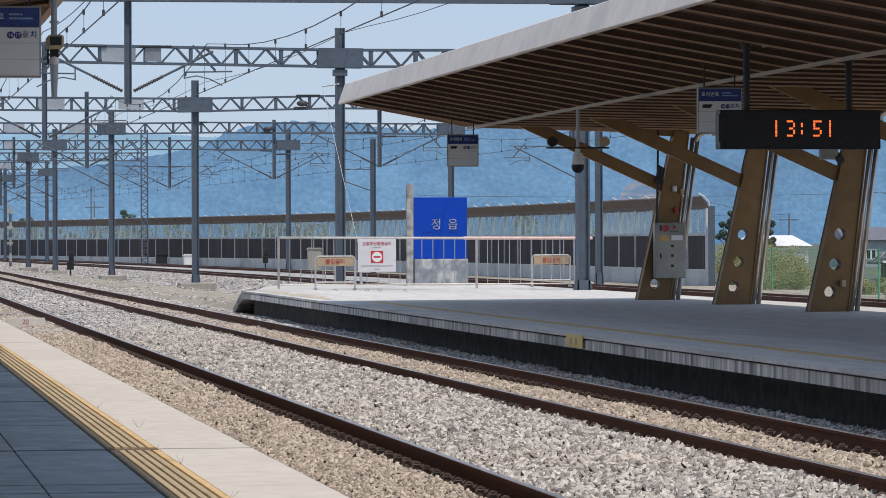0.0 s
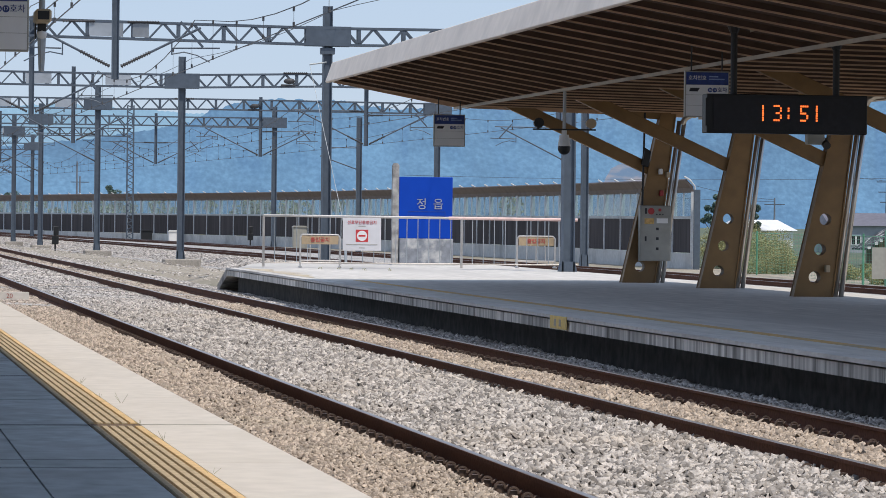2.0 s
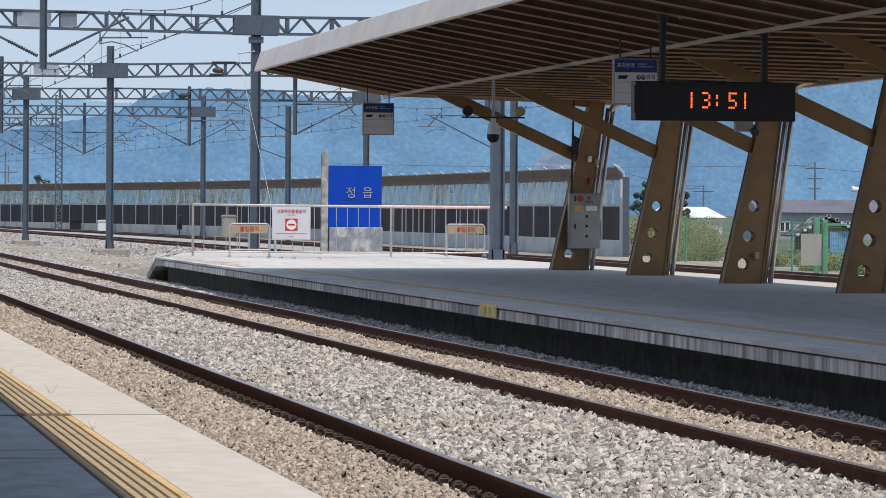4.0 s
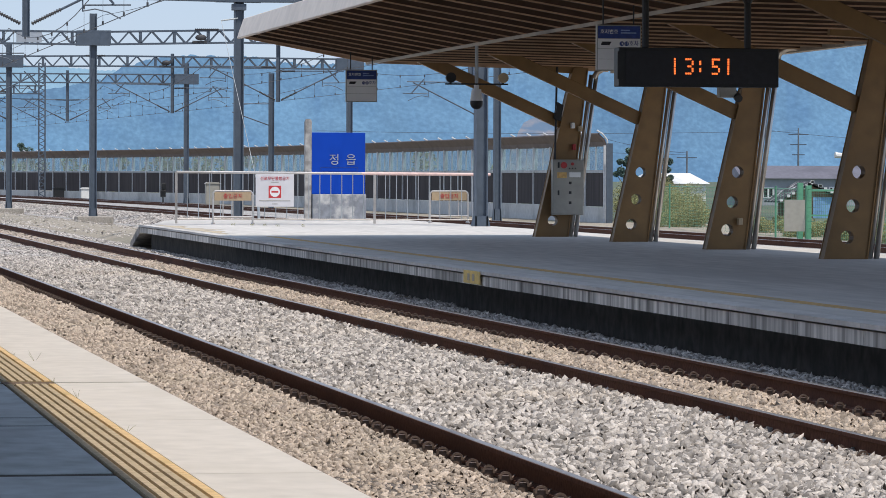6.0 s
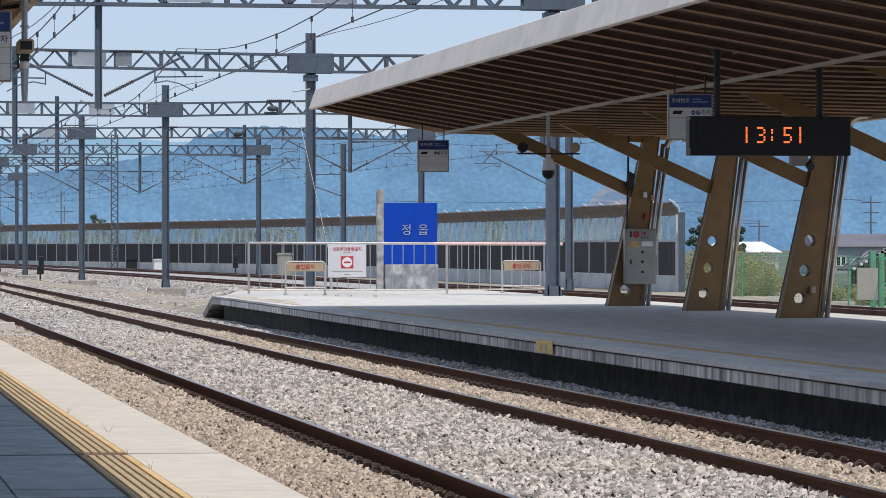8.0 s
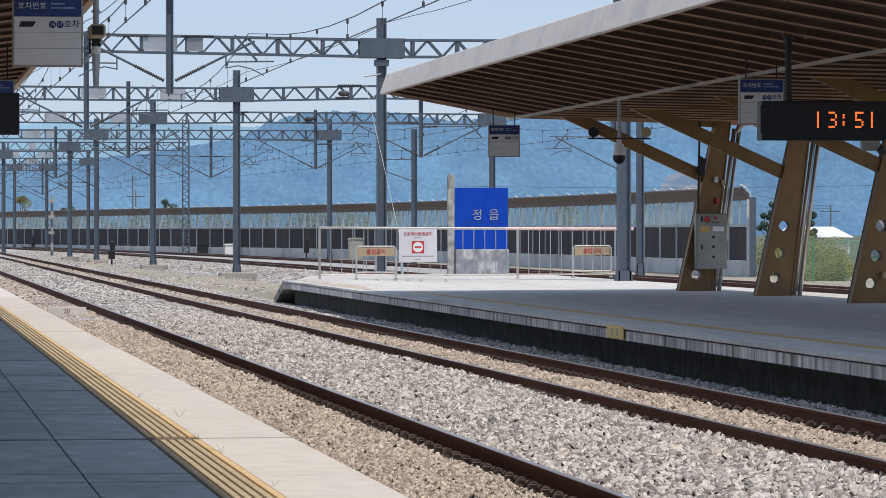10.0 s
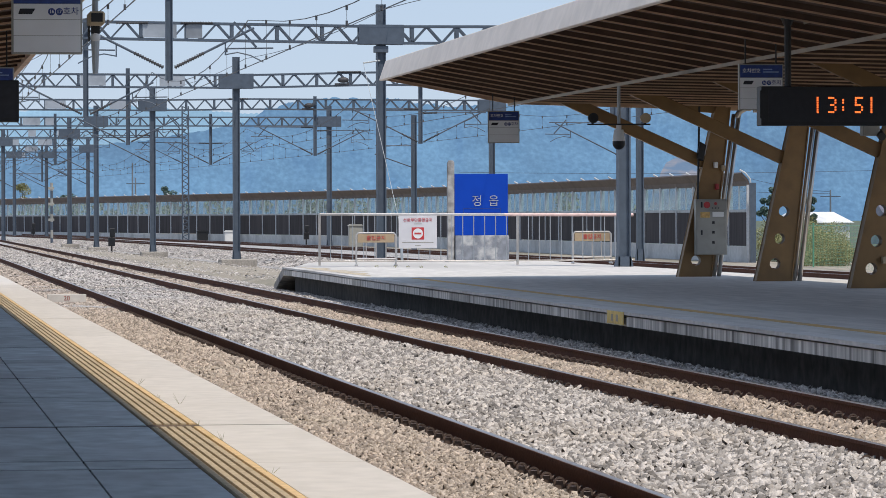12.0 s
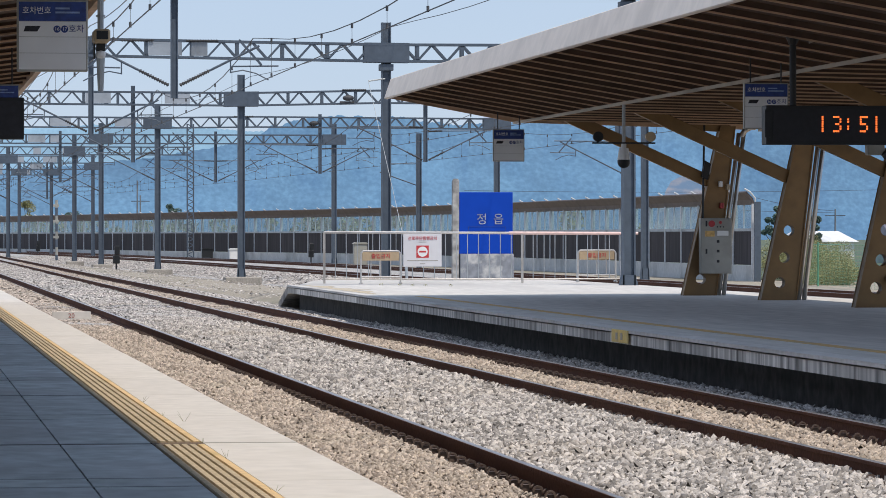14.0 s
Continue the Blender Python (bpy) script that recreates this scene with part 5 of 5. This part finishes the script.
# ---- beyond the railway: fence, growth, houses ----
fence = thing("green_fence", "green welded mesh fence along the line", "fence", kind="structure")
fa, fb = Vector((44.6, 196.0, -0.6)), Vector((38.2, 128.0, -0.6))
STEPS = (0.0, 0.143, 0.38, 0.60, 0.80, 1.0)
n = len(STEPS) - 1
for k in range(n + 1):
    p = fa.lerp(fb, STEPS[k])
    bm = bmnew()
    tube(bm, p, p + Vector((0, 0, 2.1)), 0.042, 8)
    part("fence_post", bm, GREEN, fence)
    if k < n:
        q = fa.lerp(fb, STEPS[k + 1])
        bm = bmnew()
        for j in range(15):
            z = Vector((0, 0, 0.1 + 0.135 * j))
            tube(bm, p + z, q + z, 0.006, 4)
        tube(bm, p + Vector((0, 0, 2.0)), q + Vector((0, 0, 2.0)), 0.016, 6)
        for j in range(1, 36):
            r = p.lerp(q, j / 36)
            tube(bm, r + Vector((0, 0, 0.1)), r + Vector((0, 0, 2.0)), 0.004, 4)
        part("mesh_panel", bm, GREEN, fence)
gate = thing("gate_post", "thick green gate post with braces", "gate post", (39.75, 147.7, -0.6))
for dx in (0.0, 0.32):
    bm = bmnew()
    box(bm, dx - 0.1, -0.1, 0, dx + 0.1, 0.1, 2.25 if dx == 0 else 2.15)
    part("post", bm, GREEN, gate)
bm = bmnew()
bar(bm, (0.4, 0, 1.0), (2.4, 0, 1.0), 0.06, 0.06)
part("brace", bm, GREEN, gate)
bm = bmnew()
bar(bm, (0.4, 0, 1.95), (2.4, 0, 1.95), 0.06, 0.06)
part("brace", bm, GREEN, gate)
bm = bmnew()
box(bm, 38.95, 147.0, -0.2, 39.75, 147.03, 1.0)
tagged(link("blank_notice", bm, GREY_BOX), "blank grey notice panel on the green fence", "notice")


def clump(verts, faces, rng, c, radius, n, leaf, flat=0.8):
    """Leaves strewn through an uneven cloud."""
    d = rng.normal(size=(n, 3))
    d /= np.linalg.norm(d, axis=1)[:, None]
    p = np.array(c) + d * radius * rng.uniform(0.35, 1.0, (n, 1)) ** 0.5 * np.array([1, 1, flat])
    for q in p:
        a, b_ = rng.normal(size=3), rng.normal(size=3)
        a, b_ = a / np.linalg.norm(a) * leaf, b_ / np.linalg.norm(b_) * leaf * 0.6
        i = len(verts)
        verts += [tuple(q - a), tuple(q + b_), tuple(q + a), tuple(q - b_)]
        faces.append((i, i + 1, i + 2, i + 3))


def leaf_mesh(name, spots, leaf, material, seed):
    rng = np.random.default_rng(seed)
    verts, faces = [], []
    for x, y, z, r, n in spots:
        clump(verts, faces, rng, (x, y, z), r, n, leaf)
    me = bpy.data.meshes.new(name)
    me.from_pydata(verts, [], faces)
    me.materials.append(material)
    return me


def tree(x, y, h, spread, seed, material, label):
    t = thing("tree", label, "tree", (x, y, -0.6), group="trees behind the line")
    rng = np.random.default_rng(seed)
    bm = bmnew()
    tube(bm, (0, 0, 0), (0.1, 0, h * 0.55), 0.16, 8, 0.08)
    spots = []
    for k in range(11):
        a, f = rng.uniform(0, math.tau), rng.uniform(0.35, 1.0)
        r = spread * (1.1 - f) + 0.3
        tip = (math.cos(a) * r, math.sin(a) * r, h * f)
        tube(bm, (0.05, 0, h * f * 0.55), tip, 0.05, 5, 0.02)
        spots.append((*tip, spread * rng.uniform(0.28, 0.5), 320))
    part("trunk", bm, BARK, t)
    me = leaf_mesh("crown", spots, 0.11, material, seed)
    c = new("crown", me)
    c.parent = t
    return t


tree(70.9, 318.0, 5.0, 0.85, 11, LEAF_HAZED, "dark green tree behind the sound wall")
tree(75.0, 322.0, 3.9, 0.8, 12, LEAF_HAZED, "small dark tree beside a farm house")
tree(18.3, 560.0, 6.9, 1.9, 13, LEAF, "green tree behind the sound wall")
tree(26.4, 600.0, 6.6, 1.6, 14, LEAF_HAZED, "dark tree behind the sound wall")
tree(38.7, 560.0, 6.7, 1.5, 15, LEAF_HAZED, "dark round tree behind the sound wall")
rng = np.random.default_rng(5)
for k, (x, y, w, h) in enumerate(((48.0, 213, 0.8, 2.6), (49.4, 216, 0.9, 2.9), (47.2, 201, 1.5, 2.7), (48.7, 205, 1.6, 2.4), (46.3, 197, 1.1, 1.9), (45.3, 190, 1.0, 1.0), (45.2, 172, 1.2, 0.6), (43.4, 151, 1.2, 0.55), (44.6, 157, 1.3, 0.6), (46, 165, 1.3, 0.6), (41.8, 142, 1.2, 0.6), (43.6, 160, 1.0, 0.6))):
    spots = [(rng.uniform(-w, w), rng.uniform(-w, w), rng.uniform(0.1, h * 0.75), rng.uniform(0.3, 0.5) * (1.0 if h < 1 else 1.8), 650) for _ in range(14)]
    me = leaf_mesh("bush", spots, 0.045, LEAF, 40 + k)
    tagged(new("bush", me), "wild yellow-green bush behind the green fence", "bush", group="bushes behind the fence").location = (x, y, -0.6)
spots = [(rng.uniform(14, 46), rng.uniform(0, 10) * 0, rng.uniform(0.2, 3.2), rng.uniform(0.7, 1.3), 150) for _ in range(70)]
spots = [(x, 0, z, r, n) for x, _, z, r, n in spots]
verts_spots = []
for x, _, z, r, n in spots:
    yy = float(np.interp(x, [14, 21.5, 28, 32.6, 37.4, 40.6, 43.6, 46], [495, 455, 420, 398, 371, 347, 293, 250]))
    verts_spots.append((x + 1.5, yy, z, r, n))
tagged(new("hedge_growth", leaf_mesh("hedge_growth", verts_spots, 0.2, LEAF, 77)), "green growth seen through the sound wall's clear panes", "shrubs", kind="stuff")


def house(x, y, w, d, h, roof_h, wall_m, roof_m, label, windows=(), hip=0.0):
    s = thing("house", label, "house", (x, y, -0.6), group="houses beyond the line")
    bm = bmnew()
    box(bm, -w / 2, -d / 2, 0, w / 2, d / 2, h)
    part("wall", bm, wall_m, s)
    bm = bmnew()
    v = [bm.verts.new(p) for p in ((-w / 2 - 0.4, -d / 2 - 0.4, h), (w / 2 + 0.4, -d / 2 - 0.4, h), (w / 2 + 0.4, d / 2 + 0.4, h), (-w / 2 - 0.4, d / 2 + 0.4, h), (-w / 2 + hip, 0, h + roof_h), (w / 2 - hip, 0, h + roof_h))]
    for f in ((0, 1, 5, 4), (2, 3, 4, 5), (1, 2, 5), (3, 0, 4), (3, 2, 1, 0)):
        bm.faces.new([v[i] for i in f])
    part("roof", bm, roof_m, s)
    for wx, wz, ww, wh in windows:
        win = new("window")
        win.parent = s
        bm = bmnew()
        box(bm, wx - ww / 2, -d / 2 - 0.06, wz - wh / 2, wx + ww / 2, -d / 2 + 0.02, wz + wh / 2)
        part("frame", bm, WHITE, win)
        for sx in (-1, 1):
            bm = bmnew()
            box(bm, wx + sx * ww / 4 - ww / 4 + 0.08, -d / 2 - 0.08, wz - wh / 2 + 0.08, wx + sx * ww / 4 + ww / 4 - 0.08, -d / 2 - 0.062, wz + wh / 2 - 0.08)
            part("pane", bm, BLACK, win)
    return s


house(90.2, 334.0, 12.5, 8, 2.35, 1.1, SIDING, TIN, "long grey house with a dull dark sheet roof", [(-4.2, 1.15, 0.9, 0.9), (-1.6, 1.5, 0.55, 0.55), (1.5, 1.3, 0.7, 0.7)])
house(94.0, 402.0, 6.0, 9, 1.75, 1.1, WHITE, WHITE_ROOF, "low white shed with a bright sheet roof", hip=0.6)
house(100.0, 430.0, 6.0, 7, 1.6, 0.7, WHITE, WHITE_ROOF, "distant white farm shed")
shed = thing("shed", "small timber shed with a ragged black and white roof cover", "shed", (62.3, 231.0, -0.6))
bm = bmnew()
prism(bm, [(-1.1, 0), (1.6, 0), (1.6, 1.3), (0.1, 2.0), (-1.1, 1.4)], -1.5, 1.5)
part("wall", bm, mat("weathered timber", (0.26, 0.17, 0.11), 0.9, fine=5, vary=0.3, big=2.0, stretch=(3, 3, 0.2)), shed)
bm = bmnew()
for p, q in (((-1.9, 0.95), (0.1, 2.1)), ((0.1, 2.1), (1.8, 1.25))):
    prism(bm, [p, q, (q[0], q[1] + 0.1), (p[0], p[1] + 0.1)], -1.8, 1.7)
RAG = mat("black and white roof cover", (0.03, 0.03, 0.035), 0.8, fine=3, vary=0.2, big=2.6, stain=(0.6, 0.6, 0.6))
part("roof_cover", bm, RAG, shed)
bm = bmnew()
for k in range(11):
    box(bm, 0.25 + 0.13 * k, -1.6, 0.0, 0.36 + 0.13 * k, -1.55, 1.27)
part("tarpaulin", bm, TARP, shed, "light blue corrugated sheet")
rng = np.random.default_rng(9)
for k in range(26):
    f = rng.uniform(0, 1)
    x_, z_ = (-1.9 + 2.0 * f * 1.0, 1.02 + 1.12 * f) if k % 2 else (0.1 + 1.7 * f, 2.2 - 0.85 * f)
    bm = bmnew()
    box(bm, x_ - 0.09, -1.86, z_ - 0.07, x_ + 0.09, -1.805, z_ + 0.08)
    part("weight_bag", bm, WHITE, shed, "pale weight on the roof edge")

lamp = thing("street_lamp", "pale street lamp head on a curved arm", "street lamp", (60.6, 210.0, -0.6))
bm = bmnew()
sweep(bm, [(0, 0, 0), (0, 0, 3.0), (-0.3, 0, 3.4), (-1.3, 0, 3.55)], 0.05, 8)
part("pole", bm, PALE_STEEL, lamp)
bm = bmnew()
tube(bm, (-1.2, 0, 3.57), (-2.15, 0, 3.68), 0.10, 10, 0.17)
part("head", bm, WHITE, lamp)


# the blue-grey of distance haze is mixed into the pole's colour
POLE = mat("hazy grey pole concrete", (0.17, 0.19, 0.22), 0.85, fine=5, vary=0.1)


def utility_pole(x, y, h, arms):
    p_ = thing("utility_pole", "slim concrete utility pole with cross arms", "utility pole", (x, y, -0.6), group="utility poles")
    bm = bmnew()
    tube(bm, (0, 0, 0), (0, 0, h), 0.13, 8, 0.08)
    part("pole", bm, POLE, p_)
    for k in range(arms):
        bm = bmnew()
        bar(bm, (-1.1 + 0.2 * k, 0, h - 0.7 - 1.1 * k), (1.1 - 0.2 * k, 0, h - 0.7 - 1.1 * k), 0.1, 0.1)
        part("cross_arm", bm, STEEL, p_)


utility_pole(112.8, 420.0, 7.8, 3)
utility_pole(110.2, 424.0, 8.2, 0)
utility_pole(99.2, 415.0, 5.2, 1)
utility_pole(28.3, 470.0, 8.9, 0)
utility_pole(28.9, 474.0, 7.2, 1)
for (a, b_) in (((90.0, 420, 6.3), (99.2, 415, 4.4)), ((75.0, 420, 5.6), (99.2, 415, 4.2)), ((110.2, 424, 7.0), (135.0, 424, 5.6)), ((60.0, 420, 6.6), (112.8, 420, 6.9))):
    bm = bmnew()
    a, b_ = Vector(a), Vector(b_)
    sweep(bm, [a.lerp(b_, f) - Vector((0, 0, 1.2 * f * (1 - f))) for f in np.linspace(0, 1, 9)], 0.025, 4)
    tagged(link("service_wire", bm, WIRE), "thin service wire between utility poles", "wire", group="service wires")

# ---- weeds on the platforms ----
rng = np.random.default_rng(21)
for x, y, h in ((2.03, 24.6, 0.10), (2.03, 21.4, 0.06), (2.03, 33.0, 0.10), (2.12, 29.5, 0.15), (2.03, 26.5, 0.06), (2.03, 30.5, 0.06)):
    bm = bmnew()
    for k in range(3):
        a = rng.uniform(0, math.tau)
        tip = (x + 0.05 * math.cos(a), y + 0.25 * h * math.sin(a), PZ + h * 0.6 * rng.uniform(0.6, 1.0))
        tube(bm, (x, y, PZ - 0.01), tip, 0.0018, 4, 0.0008)
    tagged(link("weed", bm, LEAF), "dry wisp of weed in a platform joint", "weed", group="weeds in the joints")
for x, y in ((13.2, 108.4), (13.6, 107.6), (13.9, 107.2), (14.2, 106.8), (14.8, 106.2)):
    me = leaf_mesh("weed", [(0, 0, 0.04, 0.06, 18)], 0.02, LEAF, int(x * 10))
    w = tagged(new("weed", me), "tuft of weed growing on the sunlit deck", "weed", group="weeds on the deck")
    w.location = (x, y, PZ - 0.02)
